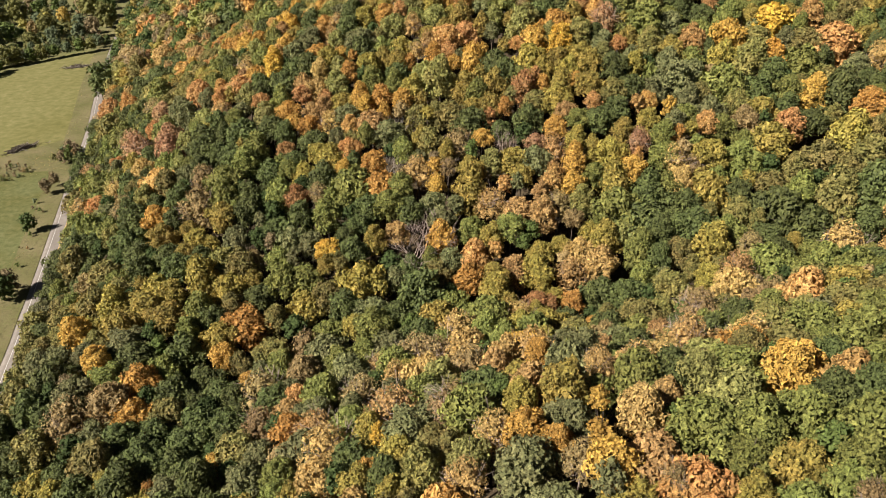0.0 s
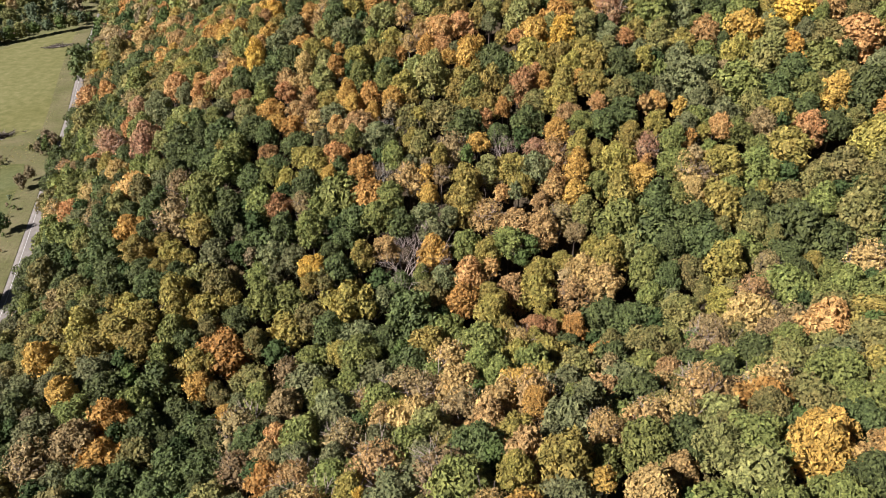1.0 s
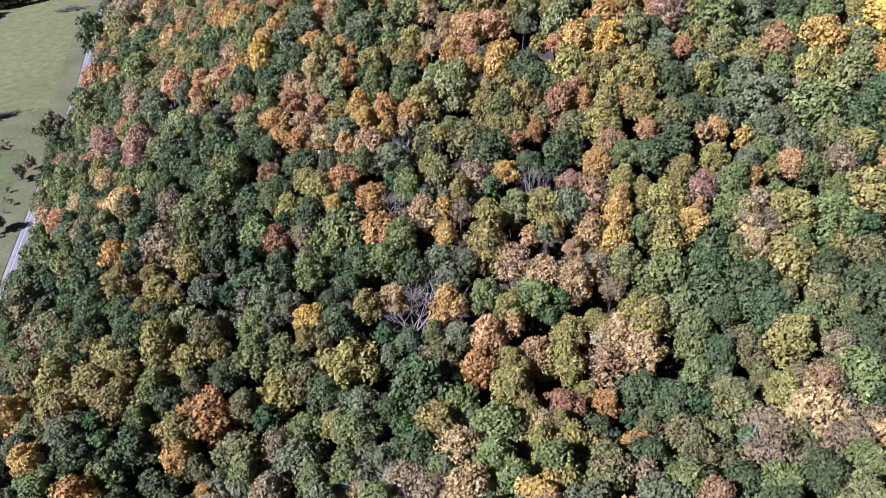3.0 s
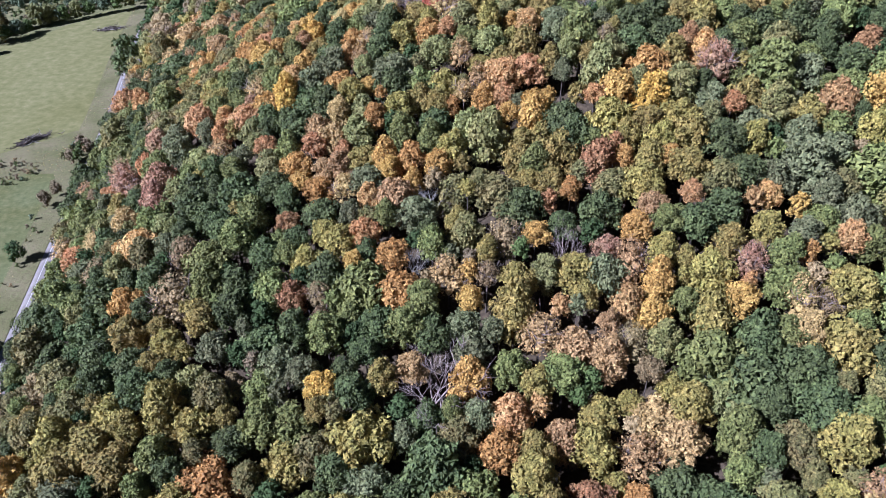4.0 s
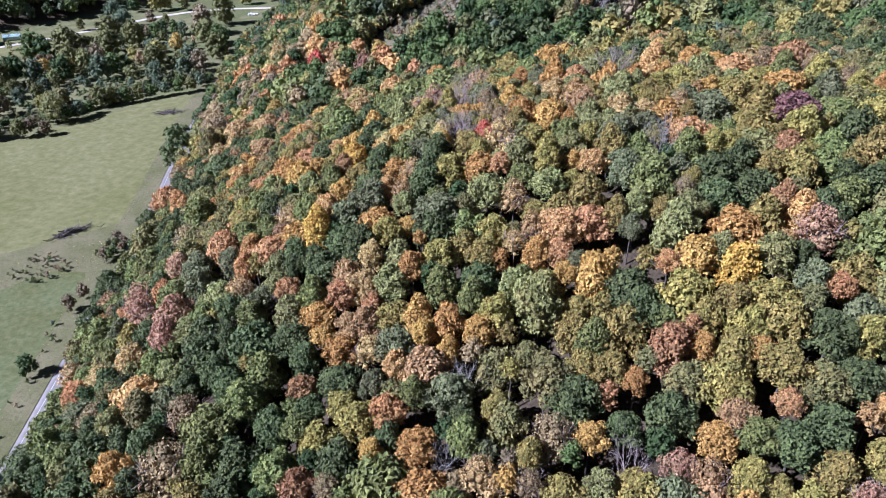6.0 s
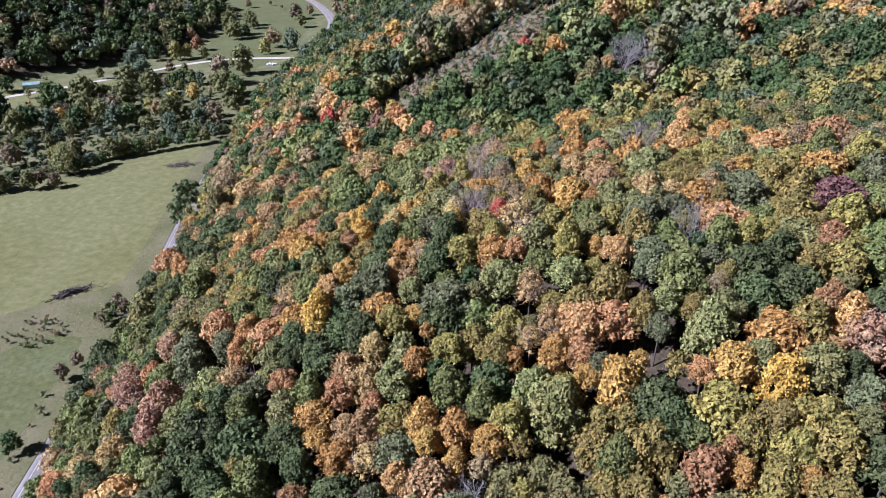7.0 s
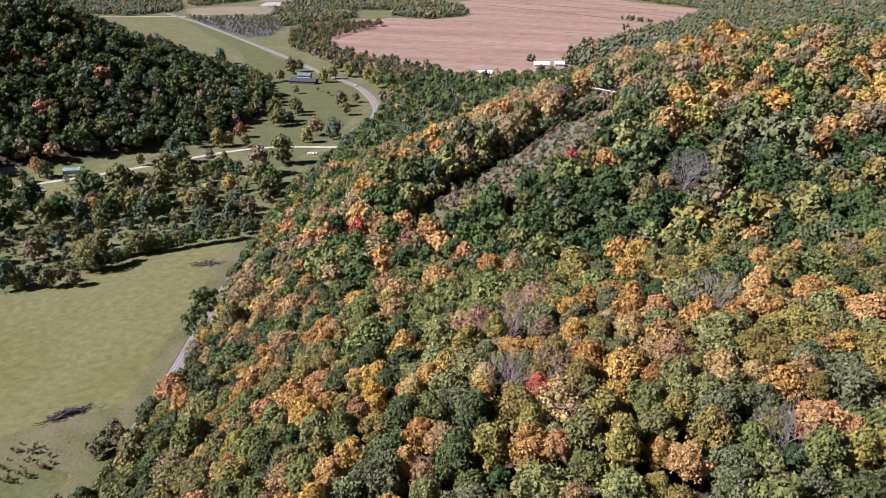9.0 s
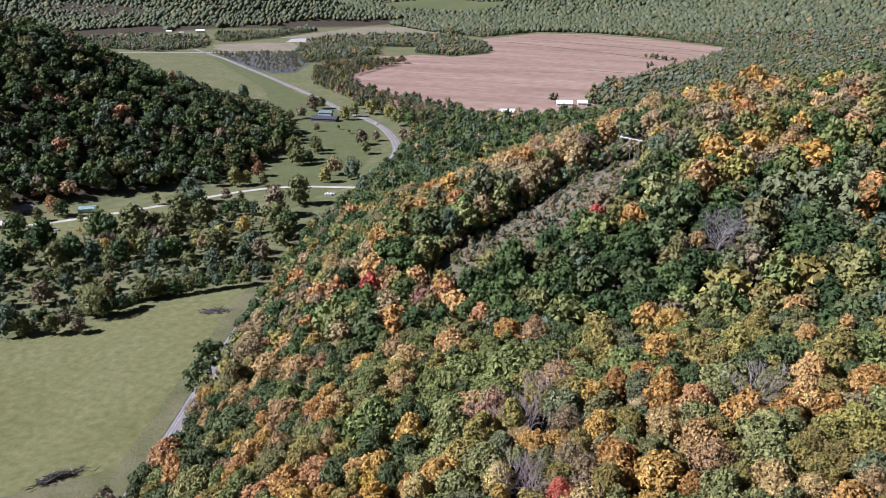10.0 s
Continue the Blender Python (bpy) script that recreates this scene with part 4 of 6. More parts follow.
plant("olive", (-127.7, 260.1, 17.4, 7.5), (-88.0, 242.0, 42.6, 4.4), (-83.9, 246.6, 45.6, 4.1), (38.7, 235.4, 77.1, 4.9), (-139.2, 324.2, 21.3, 6.6), (-85.2, 263.0, 46.0, 4.0), (-109.9, 267.4, 30.9, 5.7))
plant("orange", (-100.3, 270.4, 37.6, 2.6), (-127.0, 278.6, 21.9, 4.7), (21.9, 308.8, 76.7, 2.5), (31.3, 319.5, 75.7, 2.0))
plant("pale", (-43.0, 243.8, 66.0, 3.0), (-30.2, 248.0, 69.1, 3.1), (11.1, 250.9, 76.8, 4.2), (16.3, 250.7, 77.9, 2.9))
plant("peach", (-100.3, 275.3, 37.5, 3.8), (-141.3, 291.7, 15.8, 5.1), (37.6, 272.4, 80.7, 5.7), (-62.3, 318.2, 53.1, 5.0), (-58.6, 251.4, 60.6, 2.8), (-0.4, 270.0, 77.5, 3.6), (18.8, 282.9, 79.3, 4.4), (17.2, 274.5, 78.4, 4.2))
plant("pink", (-36.6, 267.0, 67.5, 4.9))
plant("purple", (46.8, 246.5, 80.5, 5.8))
plant("red", (-19.4, 244.1, 71.9, 2.6))
plant("rust", (-53.2, 240.7, 61.7, 2.8), (52.5, 281.8, 81.7, 5.6), (0.7, 258.2, 76.2, 4.7))
plant("tan", (-40.3, 321.2, 59.8, 4.2), (-70.5, 306.3, 51.2, 6.0), (-64.2, 287.5, 57.8, 3.8), (-100.7, 292.0, 37.3, 5.3), (-110.7, 317.8, 34.9, 6.0), (-71.3, 264.1, 55.7, 2.5), (-5.1, 263.3, 76.4, 3.3))
plant("yellow", (-50.7, 242.8, 62.5, 3.5), (-53.0, 247.1, 62.7, 2.3))
plant("yellow_green", (37.0, 257.4, 80.7, 4.3), (38.4, 240.8, 79.0, 4.6), (-74.2, 258.1, 52.8, 3.7), (-73.0, 262.2, 54.5, 2.7), (-32.6, 264.4, 69.2, 3.7), (-37.1, 260.3, 68.1, 4.1), (-21.3, 304.9, 67.6, 5.1), (-11.4, 263.3, 75.1, 2.9), (-12.1, 246.9, 73.7, 3.4), (17.5, 262.1, 78.1, 3.6), (21.2, 259.9, 78.6, 3.1), (25.6, 263.0, 78.3, 4.2), (6.7, 293.4, 75.9, 4.9), (12.8, 318.1, 72.2, 4.0), (25.3, 295.3, 78.4, 5.3))
# The ridge with the power line.
plant("brown", (-147.2, 342.6, 20.8, 7.3))
plant("dark_green", (67.4, 325.9, 76.6, 7.3), (-98.9, 338.3, 38.7, 7.5), (-97.7, 351.6, 44.5, 5.7), (-170.5, 349.8, 13.0, 6.3), (-165.1, 335.3, 12.4, 5.4), (-29.4, 355.2, 59.9, 7.5), (-16.7, 359.3, 62.1, 7.5), (36.4, 331.5, 71.2, 6.2), (-29.2, 437.2, 92.6, 4.6), (-8.3, 387.2, 78.2, 7.5), (31.9, 390.3, 78.1, 7.5), (-12.6, 376.6, 71.5, 7.4), (-18.3, 409.4, 87.5, 5.0), (-94.0, 381.9, 62.2, 7.5))
plant("gold", (-12.4, 333.7, 62.1, 4.7), (-94.8, 409.6, 70.0, 5.8), (8.0, 484.0, 98.7, 5.8), (15.7, 517.5, 104.2, 7.5), (22.4, 501.5, 101.5, 7.5), (13.3, 428.7, 91.6, 7.5), (1.9, 421.4, 91.1, 6.5), (60.3, 483.3, 99.4, 6.7), (34.9, 505.5, 101.8, 4.0), (-22.0, 380.1, 75.8, 4.7), (46.1, 397.2, 84.0, 5.1))
plant("green", (-114.4, 346.4, 38.4, 7.5), (-87.1, 345.6, 43.9, 4.7), (-73.1, 330.2, 47.9, 4.4), (-35.5, 341.4, 55.7, 7.2), (21.1, 356.1, 67.4, 6.9), (-3.4, 345.2, 62.0, 5.6), (-59.9, 422.7, 83.3, 4.4), (40.3, 437.9, 92.6, 7.5), (25.6, 414.5, 88.3, 7.5), (-33.7, 375.4, 71.5, 6.3), (-108.9, 388.9, 57.9, 7.2), (-169.5, 456.8, 23.0, 7.5))
plant("grey_green", (-80.0, 401.9, 73.0, 7.2), (-71.3, 406.1, 75.5, 5.5), (31.9, 402.1, 84.3, 7.1), (20.2, 398.2, 82.1, 7.5), (41.6, 399.6, 84.0, 7.5), (-9.5, 420.1, 90.5, 6.0))
plant("light_green", (-16.0, 392.6, 79.9, 7.4))
plant("olive", (3.7, 340.2, 64.7, 6.4), (39.8, 362.1, 71.1, 7.5), (-20.4, 437.3, 92.3, 7.5), (10.3, 502.4, 101.7, 7.5), (15.5, 382.6, 76.7, 7.5))
plant("peach", (-70.0, 344.3, 49.2, 6.6), (-59.7, 336.5, 54.0, 4.2), (-128.4, 362.6, 39.5, 5.4), (24.1, 342.0, 68.5, 3.6), (39.9, 478.0, 99.2, 5.7), (-186.5, 502.2, 20.6, 6.5))
plant("pink", (-82.7, 349.6, 47.1, 5.5))
plant("red", (-107.2, 360.8, 47.3, 4.3), (-33.8, 380.2, 77.0, 2.8))
plant("rust", (-98.5, 359.3, 48.4, 5.8), (26.6, 433.7, 92.9, 5.7), (49.0, 453.5, 95.8, 7.5), (-1.5, 370.6, 74.8, 2.7), (-2.8, 402.9, 84.6, 6.9))
plant("tan", (-134.3, 384.3, 40.5, 4.9), (-127.9, 327.8, 28.3, 5.7), (-67.1, 438.9, 81.9, 6.6), (-78.4, 437.2, 76.5, 6.6), (-52.0, 430.8, 86.7, 7.5), (-43.2, 432.6, 89.3, 7.5), (-26.9, 495.7, 91.8, 7.5), (-7.5, 488.0, 96.6, 7.5))
plant("yellow", (33.1, 423.3, 91.0, 7.4))
plant("yellow_green", (61.5, 330.0, 75.0, 6.6), (8.0, 355.1, 65.6, 7.5), (27.2, 359.3, 68.6, 7.5), (45.8, 513.1, 101.8, 7.5), (-32.3, 399.0, 82.7, 6.8), (9.7, 408.7, 86.6, 6.2), (-109.4, 401.6, 61.2, 6.2))

for spot in ((-6.9, 147.6, 33.5, 5.6), (7.8, 274.3, 79.7, 4.2), (-29.2, 265.1, 71.0, 3.7), (-24.6, 247.6, 71.6, 3.5), (16.6, 171.1, 50.7, 2.2), (-29.9, 272.0, 71.6, 3.6), (-24.6, 249.5, 71.9, 3.2)):
    bare_tree(*spot)
for spot in ((-11.7, 184.8, 50.8, 3.4), (-14.0, 170.5, 46.6, 2.4), (5.3, 376.3, 78.3, 5.5), (3.7, 370.9, 76.0, 5.9), (19.2, 236.5, 77.7, 2.7)):
    bare_tree(*spot, PALE_BARK)

MIX = (("dark_green", 15), ("green", 26), ("light_green", 9), ("grey_green", 8), ("olive", 14), ("yellow_green", 14), ("gold", 9), ("orange", 3), ("tan", 5), ("brown", 4), ("rust", 2))


def pick(mix):
    total, q = sum(w for _, w in mix), rng.random()
    for c, w in mix:
        q -= w / total
        if q <= 0:
            return c
    return mix[-1][0]


CELLS = {}


def room(x, y, r, share):
    """Whether a crown of radius r finds room at (x, y)."""
    while len(CELLS.get("all", ())) < len(PLANTED):
        t = PLANTED[len(CELLS.setdefault("all", []))]
        CELLS["all"].append(t)
        CELLS.setdefault((int(t[0] // 16), int(t[1] // 16)), []).append(t)
    i, j = int(x // 16), int(y // 16)
    return all((x - a) ** 2 + (y - b) ** 2 > (share * (r + c)) ** 2 for p in (i - 1, i, i + 1) for q in (j - 1, j, j + 1) for a, b, c in CELLS.get((p, q), ()))


def kin(x, y):
    """The colour of a tree close by: kinds grow in groups."""
    near = sorted(COLOURED, key=lambda t: (t[0] - x) ** 2 + (t[1] - y) ** 2)[:4]
    return rng.choice(near)[2]


def fill(x0, x1, y0, y1, tries, keep, mix, near=True, sizes=(4.6, 3.8, 3.0, 2.3), share=0.6, where="on the hillside", low=False):
    """Trees between those already standing, large ones first, until the canopy closes."""
    for r0 in sizes:
        for _ in range(tries):
            x, y, r = rng.uniform(x0, x1), rng.uniform(y0, y1), r0 * rng.uniform(0.88, 1.12)
            if keep(x, y) and room(x, y, r, share):
                tree(pick(mix(x, y)) if low or rng.random() < (0.75 if y > 395 else 0.6 if x > 44 or y > 165 else 0.35) else kin(x, y), x, y, r, near, where=where, low=low)


LOW_MIX = (("dark_green", 50), ("green", 22), ("olive", 12), ("grey_green", 6), ("yellow_green", 4), ("brown", 7), ("gold", 4))
GOLD_MIX = (("yellow_green", 30), ("olive", 12), ("gold", 20), ("green", 8), ("tan", 18), ("light_green", 20), ("grey_green", 5), ("peach", 8), ("rust", 2))
EAST_MIX = (("dark_green", 34), ("green", 30), ("olive", 22), ("grey_green", 12), ("yellow_green", 10), ("gold", 3), ("tan", 4), ("rust", 2), ("brown", 8))
DARK_MIX = (("dark_green", 26), ("green", 34), ("olive", 18), ("grey_green", 12), ("yellow_green", 6), ("brown", 4))


def slope_mix(x, y):
    """Which trees grow where on the slope."""
    if x > 44:
        return EAST_MIX
    if y < 112 and x > -25:
        return MIX
    if y < 185 and x < 10 - (185 - y) * 0.2:
        return LOW_MIX
    if x < road_x(y) + 45:
        return LOW_MIX if rng.random() < 0.7 else MIX
    if y < 300:
        return GOLD_MIX
    return DARK_MIX


EDGE_MIX = (("light_green", 18), ("tan", 20), ("gold", 13), ("olive", 16), ("green", 13), ("orange", 5), ("peach", 6), ("yellow_green", 10), ("dark_green", 4))


CREST_MIX = (("tan", 20), ("gold", 18), ("olive", 18), ("yellow_green", 12), ("green", 14), ("orange", 5), ("rust", 7), ("dark_green", 8), ("brown", 6))


def ridge_mix(x, y):
    if y > 450 and x < road_x(y) + 95:
        return LOW_MIX
    if x < -60 and x > road_x(y) + 36:
        return EDGE_MIX
    if y > 405 and x > -75:
        return CREST_MIX
    if y < 405 and x > -60:
        return DARK_MIX
    return MIX if rng.random() < 0.6 else GOLD_MIX


fill(-190, 165, 45, 330, 7500, lambda x, y: x > road_x(y) + edge(y) and x < 82 + 0.30 * y and abs(x) < y * 0.72 + 26, slope_mix)
fill(-230, 165, 330, 520, 2200, lambda x, y: x > road_x(y) + edge(y) and x < 20 + 0.27 * y and not in_clearing(x, y), ridge_mix, False, (5.4, 4.6, 3.8), 0.55, "on the ridge")


def far_trees(name, label, spots, where_mix, lobes=5, clumps=46, size=0.3, glow=1.2, solid=None, lift=1.35, forms=None, even=0.0):
    """Many far trees as one mesh; every tree keeps its own colour."""
    forms = forms or [crown_arrays(71 + k, lobes=lobes, clumps=clumps, size=size, tall=t, solid=solid) for k, t in enumerate((1.1, 1.3, 1.0))]
    vs, fs, cols, base = [], [], [], 0
    mean = sum(np.array(TINT[c]) * w for c, w in where_mix) / sum(w for _, w in where_mix)
    xs, ys = np.array([s[0] for s in spots]), np.array([s[1] for s in spots])
    zs = land(xs, ys)
    for (x, y, r, *rest), z in zip(spots, zs):
        colour = rest[0] if rest else None
        rise = rest[1] if len(rest) > 1 else r * lift
        v, f = rng.choice(forms)
        a = rng.uniform(0, 6.28)
        c, s = math.cos(a) * r, math.sin(a) * r
        p = np.stack([v[:, 0] * c - v[:, 1] * s + x, v[:, 0] * s + v[:, 1] * c + y, v[:, 2] * r * rng.uniform(0.95, 1.2) + z + rise], 1)
        vs.append(p)
        fs.append(np.array(f) + base)
        base += len(v)
        k = rng.uniform(0.8, 1.2)
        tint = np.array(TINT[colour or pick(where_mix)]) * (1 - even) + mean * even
        cols.append(np.tile([*(q * k for q in autumn(tuple(tint), glow)), 1.0], (len(v), 1)))
    vs, fs, cols = np.concatenate(vs), np.concatenate(fs), np.concatenate(cols)
    me = bpy.data.meshes.new(name)
    me.vertices.add(len(vs))
    me.vertices.foreach_set("co", vs.ravel().astype(np.float32))
    me.loops.add(len(fs) * 3)
    me.loops.foreach_set("vertex_index", fs.ravel().astype(np.int32))
    me.polygons.add(len(fs))
    me.polygons.foreach_set("loop_start", np.arange(0, len(fs) * 3, 3, dtype=np.int32))
    me.update(calc_edges=True)
    me.polygons.foreach_set("use_smooth", np.ones(len(fs), dtype=bool))
    at = me.attributes.new("tint", "FLOAT_COLOR", "POINT")
    at.data.foreach_set("color", cols.ravel().astype(np.float32))
    me.materials.append(FAR_LEAF)
    return tagged(new(name, me), label, "woods", kind="stuff")


def scatter(x0, x1, y0, y1, step, keep, rmin, rmax):
    out, y, row = [], y0, 0
    while y < y1:
        x = x0 + (row % 2) * step / 2
        while x < x1:
            px, py = x + rng.uniform(-0.36, 0.36) * step, y + rng.uniform(-0.36, 0.36) * step
            if keep(px, py):
                out.append((px, py, rng.uniform(rmin, rmax)))
            x += step
        y += step * 0.87
        row += 1
    return out


def heights(spots):
    return land(np.array([s[0] for s in spots]), np.array([s[1] for s in spots]))


def on_hill(spots, low=2.0):
    return [s for s, z in zip(spots, heights(spots)) if z > low]


BROAD = [crown_arrays(61 + k, lobes=9, clumps=100, size=0.14, tall=t, spread_r=0.66, bough=(0.22, 0.4), solid=OCTA) for k, t in enumerate((0.85, 1.0, 0.8, 0.95))]
HILL_MIX = (("dark_green", 40), ("green", 30), ("olive", 16), ("grey_green", 12), ("rust", 1), ("tan", 3), ("brown", 6))
far_trees("hill_woods", "dark green woods with a few autumn colours on the far hillside", on_hill(scatter(-760, -330, 380, 920, 10.6, lambda x, y: True, 5.2, 8.8), 0.9), HILL_MIX, glow=1.85, lift=1.15, forms=BROAD)
FAR_MIX = (("dark_green", 26), ("green", 36), ("olive", 16), ("yellow_green", 4), ("grey_green", 18), ("tan", 2))
# Far woods: distance haze is painted in through the paler, greyer leaf tints.
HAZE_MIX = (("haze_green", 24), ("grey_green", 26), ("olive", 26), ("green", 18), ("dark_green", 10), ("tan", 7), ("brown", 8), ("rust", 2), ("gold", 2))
RIDGE_FOOT = [(-205, 500), (-232, 600), (-243, 680), (-248, 745), (-262, 800), (-290, 880), (-278, 945), (-215, 955), (-150, 1010), (-80, 1050), (0, 1090), (330, 1000), (330, 520)]
far_trees("ridge_woods", "green and olive woods on the back of the ridge",
          scatter(-300, 300, 500, 1060, 12.2, lambda x, y: inside(x, y, RIDGE_FOOT) and x > road_x(y) + 6 and x < 40 + 0.32 * y and (y > 520 or x < -150), 5.0, 7.6), FAR_MIX, glow=1.55, lift=1.2, forms=BROAD)

far_trees("ridge_foot_woods", "tall green and olive trees along the foot of the ridge beside the road",
          scatter(-290, -190, 490, 775, 8.0, lambda x, y: 7 < x - road_x(y) < 46, 4.4, 6.4), FAR_MIX, glow=1.45, lift=1.55, forms=BROAD)

WOODS = [
    [(-864, 2420), (-626, 2240), (-535, 2580), (-356, 2610), (-168, 2480), (60, 2165), (-10, 1780), (-65, 1580), (-122, 1340), (-152, 1220), (-146, 1120), (-100, 1060), (700, 1000), (3000, 2500), (3000, 4700), (-1000, 4700), (-1250, 3600), (-1150, 2760)],
    [(-2129, 2473), (-1840, 2300), (-1570, 2030), (-1640, 2170), (-1850, 2430), (-1740, 2470), (-1540, 2230), (-1348, 2560), (-1220, 2712), (-1200, 3600), (-1000, 4700), (-5000, 4700), (-4500, 2000), (-2400, 1700)],
    [(-841, 1540), (-984, 1852), (-988, 2034), (-804, 2179), (-636, 1866), (-761, 1805), (-674, 1619), (-708, 1494), (-732, 1410)],
    [(-619, 1690), (-790, 2187), (-715, 2225), (-500, 1896), (-468, 1761), (-522, 1662)],
    [(-1241, 1811), (-1360, 1999), (-1245, 2060), (-1273, 2361), (-1190, 2269), (-1155, 1948), (-1170, 1760)],
    [(-1547, 1656), (-1494, 1824), (-1279, 1837), (-1124, 1628), (-1150, 1483), (-1277, 1485), (-1450, 1542)]]
FAR_FIELDS = [[(-1640, 3690), (-1749, 3790), (-1465, 3890), (-1232, 3945), (-948, 3835), (-1099, 3590), (-1438, 3480)]]


def wooded(x, y):
    """Whether the far land is wooded at (x, y)."""
    return any(inside(x, y, p) for p in WOODS) and not any(inside(x, y, p) for p in FAR_FIELDS)


def far_spots(d0, d1):
    """Far crowns on rings round the first ridge, larger clumps farther out."""
    out, d = [], d0
    while d < d1:
        r = max(7.0, d * 0.0037)
        a = -0.36 if d > 1350 else -0.06
        while a < 0.95:
            q = d + rng.uniform(-0.9, 0.9) * r
            x, y = -math.sin(a) * q - 5, math.cos(a) * q + 60
            out.append((x, y, r * rng.choice((0.7, 0.85, 1.0, 1.1, 1.35))))
            a += r * 1.4 / d * rng.uniform(0.6, 1.4)
        d += r * (1.5 if d < 1700 else 1.9)
    zs = heights(out)
    return [s for s, z in zip(out, zs) if (z > 5 and s[0] < -1400 and s[1] > 1200 or wooded(s[0], s[1])) and not inside(s[0], s[1], FAR_FIELDS[0])]


def round_tops(solid, count):
    r = np.random.RandomState(3)
    return [(solid[0] * r.uniform(0.72, 1.22, (len(solid[0]), 1)) * np.array([1, 1, 0.95]), solid[1]) for _ in range(count)]


def ragged_tops(clumps):
    return [crown_arrays(91 + k, lobes=4, clumps=clumps, size=0.2, tall=0.8, spread_r=0.62, solid=OCTA, bough=(0.25, 0.45)) for k in range(6)]


# No air haze here; the hazy look is in the leaf tints alone.
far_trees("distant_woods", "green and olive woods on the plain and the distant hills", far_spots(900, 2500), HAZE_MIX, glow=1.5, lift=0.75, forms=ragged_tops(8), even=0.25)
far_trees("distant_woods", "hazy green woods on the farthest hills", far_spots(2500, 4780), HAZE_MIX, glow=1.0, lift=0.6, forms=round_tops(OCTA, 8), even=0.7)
VALLEY_MIX = (("olive", 32), ("green", 16), ("grey_green", 28), ("brown", 10), ("dark_green", 6), ("tan", 6), ("yellow_green", 6), ("gold", 3))


# ---- the valley ----
def valley(colour, *spots):
    for x, y, r in spots:
        tree(colour, x, y, r * 0.95, False, where="on the valley floor", limit=165, airy=0.45, low=True)


valley("brown", (-264, 545, 9.5), (-315, 562, 4.5), (-227, 470, 6.2), (-309, 770, 7.1), (-304, 792, 4.8), (-436, 874, 7.1), (-449, 924, 9.1), (-382, 813, 3.9), (-279, 802, 6.0), (-259, 773, 8.1), (-251, 779, 6.9), (-292, 467, 6.0), (-292, 383, 6.0), (-262, 367, 3.7), (-253, 366, 3.6), (-129, 177, 3.4), (-150, 243, 2.6), (-150, 250, 2.4), (-157, 272, 2.5), (-159, 283, 2.3))
valley("dark_green", (-348, 593, 5.8), (-318, 684, 5.3), (-329, 467, 7.2), (-346, 434, 9.5), (-321, 430, 8.2), (-393, 492, 5.4), (-294, 438, 7.2), (-337, 404, 8.9), (-262, 381, 4.4), (-254, 384, 3.7), (-142, 214, 3.1), (-129, 173, 4.2))
valley("yellow_green", (-275, 477, 4.5), (-262, 482, 6.7), (-333, 599, 6.7), (-327, 605, 4.8), (-275, 634, 5.7), (-385, 884, 7.0), (-337, 903, 9.5))
valley("green", (-232, 509, 8.2), (-390, 608, 7.2), (-365, 830, 2.0), (-345, 815, 1.9), (-297, 868, 9.2), (-338, 468, 8.9), (-376, 442, 8.2), (-273, 455, 6.5), (-240, 414, 3.8), (-231, 424, 3.8), (-220, 433, 3.8), (-249, 396, 3.1))
valley("grey_green", (-335, 549, 9.5), (-317, 532, 8.6), (-259, 651, 7.8), (-238, 478, 6.4), (-232, 461, 5.5), (-574, 963, 9.5), (-311, 434, 6.6), (-276, 445, 7.1), (-243, 450, 5.5), (-280, 354, 6.8), (-251, 390, 4.4), (-226, 429, 3.8), (-214, 447, 3.3))
valley("light_green", (-371, 485, 2.6))
valley("olive", (-263, 573, 9.5), (-248, 521, 9.5), (-228, 495, 8.0), (-296, 510, 8.1), (-317, 515, 9.5), (-296, 484, 9.3), (-257, 471, 7.2), (-303, 562, 3.5), (-313, 606, 4.8), (-387, 672, 6.6), (-324, 675, 7.4), (-329, 720, 5.6), (-334, 689, 9.5), (-338, 731, 6.9), (-288, 736, 5.6), (-442, 860, 5.7), (-448, 942, 7.7), (-385, 908, 7.2), (-403, 961, 7.6), (-314, 875, 9.4), (-286, 873, 9.2), (-378, 771, 3.7), (-326, 483, 9.5), (-304, 456, 7.5), (-292, 454, 6.7), (-400, 479, 4.0), (-393, 458, 6.0), (-345, 421, 6.1))
valley("olive", (-355, 537, 3.6), (-434, 483, 9.4), (-321, 419, 7.3), (-254, 444, 5.5), (-263, 361, 4.5), (-274, 355, 4.3), (-250, 406, 5.1), (-246, 410, 4.5), (-236, 419, 3.8), (-215, 438, 3.9))
valley("light_green", (-258, 381, 7.0))
valley("rust", (-333, 630, 6.0), (-400, 492, 6.3))
valley("tan", (-279, 657, 7.9))
valley("yellow_green", (-373, 929, 8.8))



def shrubs(name, label, spots, mix, glow=1.3):
    return far_trees(name, label, spots, mix, lobes=4, clumps=34, size=0.2, solid=OCTA, glow=glow)


def beside(line, i0, i1, lo, hi, count, rmin, rmax):
    """Spots beside a line, to its right by lo to hi metres."""
    out = []
    for _ in range(count):
        i = rng.randrange(i0, i1)
        d = line[i + 1] - line[i]
        d = d / np.linalg.norm(d)
        o = rng.uniform(lo, hi)
        q = line[i] + d * rng.uniform(0, 6) + np.array([d[1], -d[0]]) * o
        out.append((q[0], q[1], rng.uniform(rmin, rmax)))
    return out


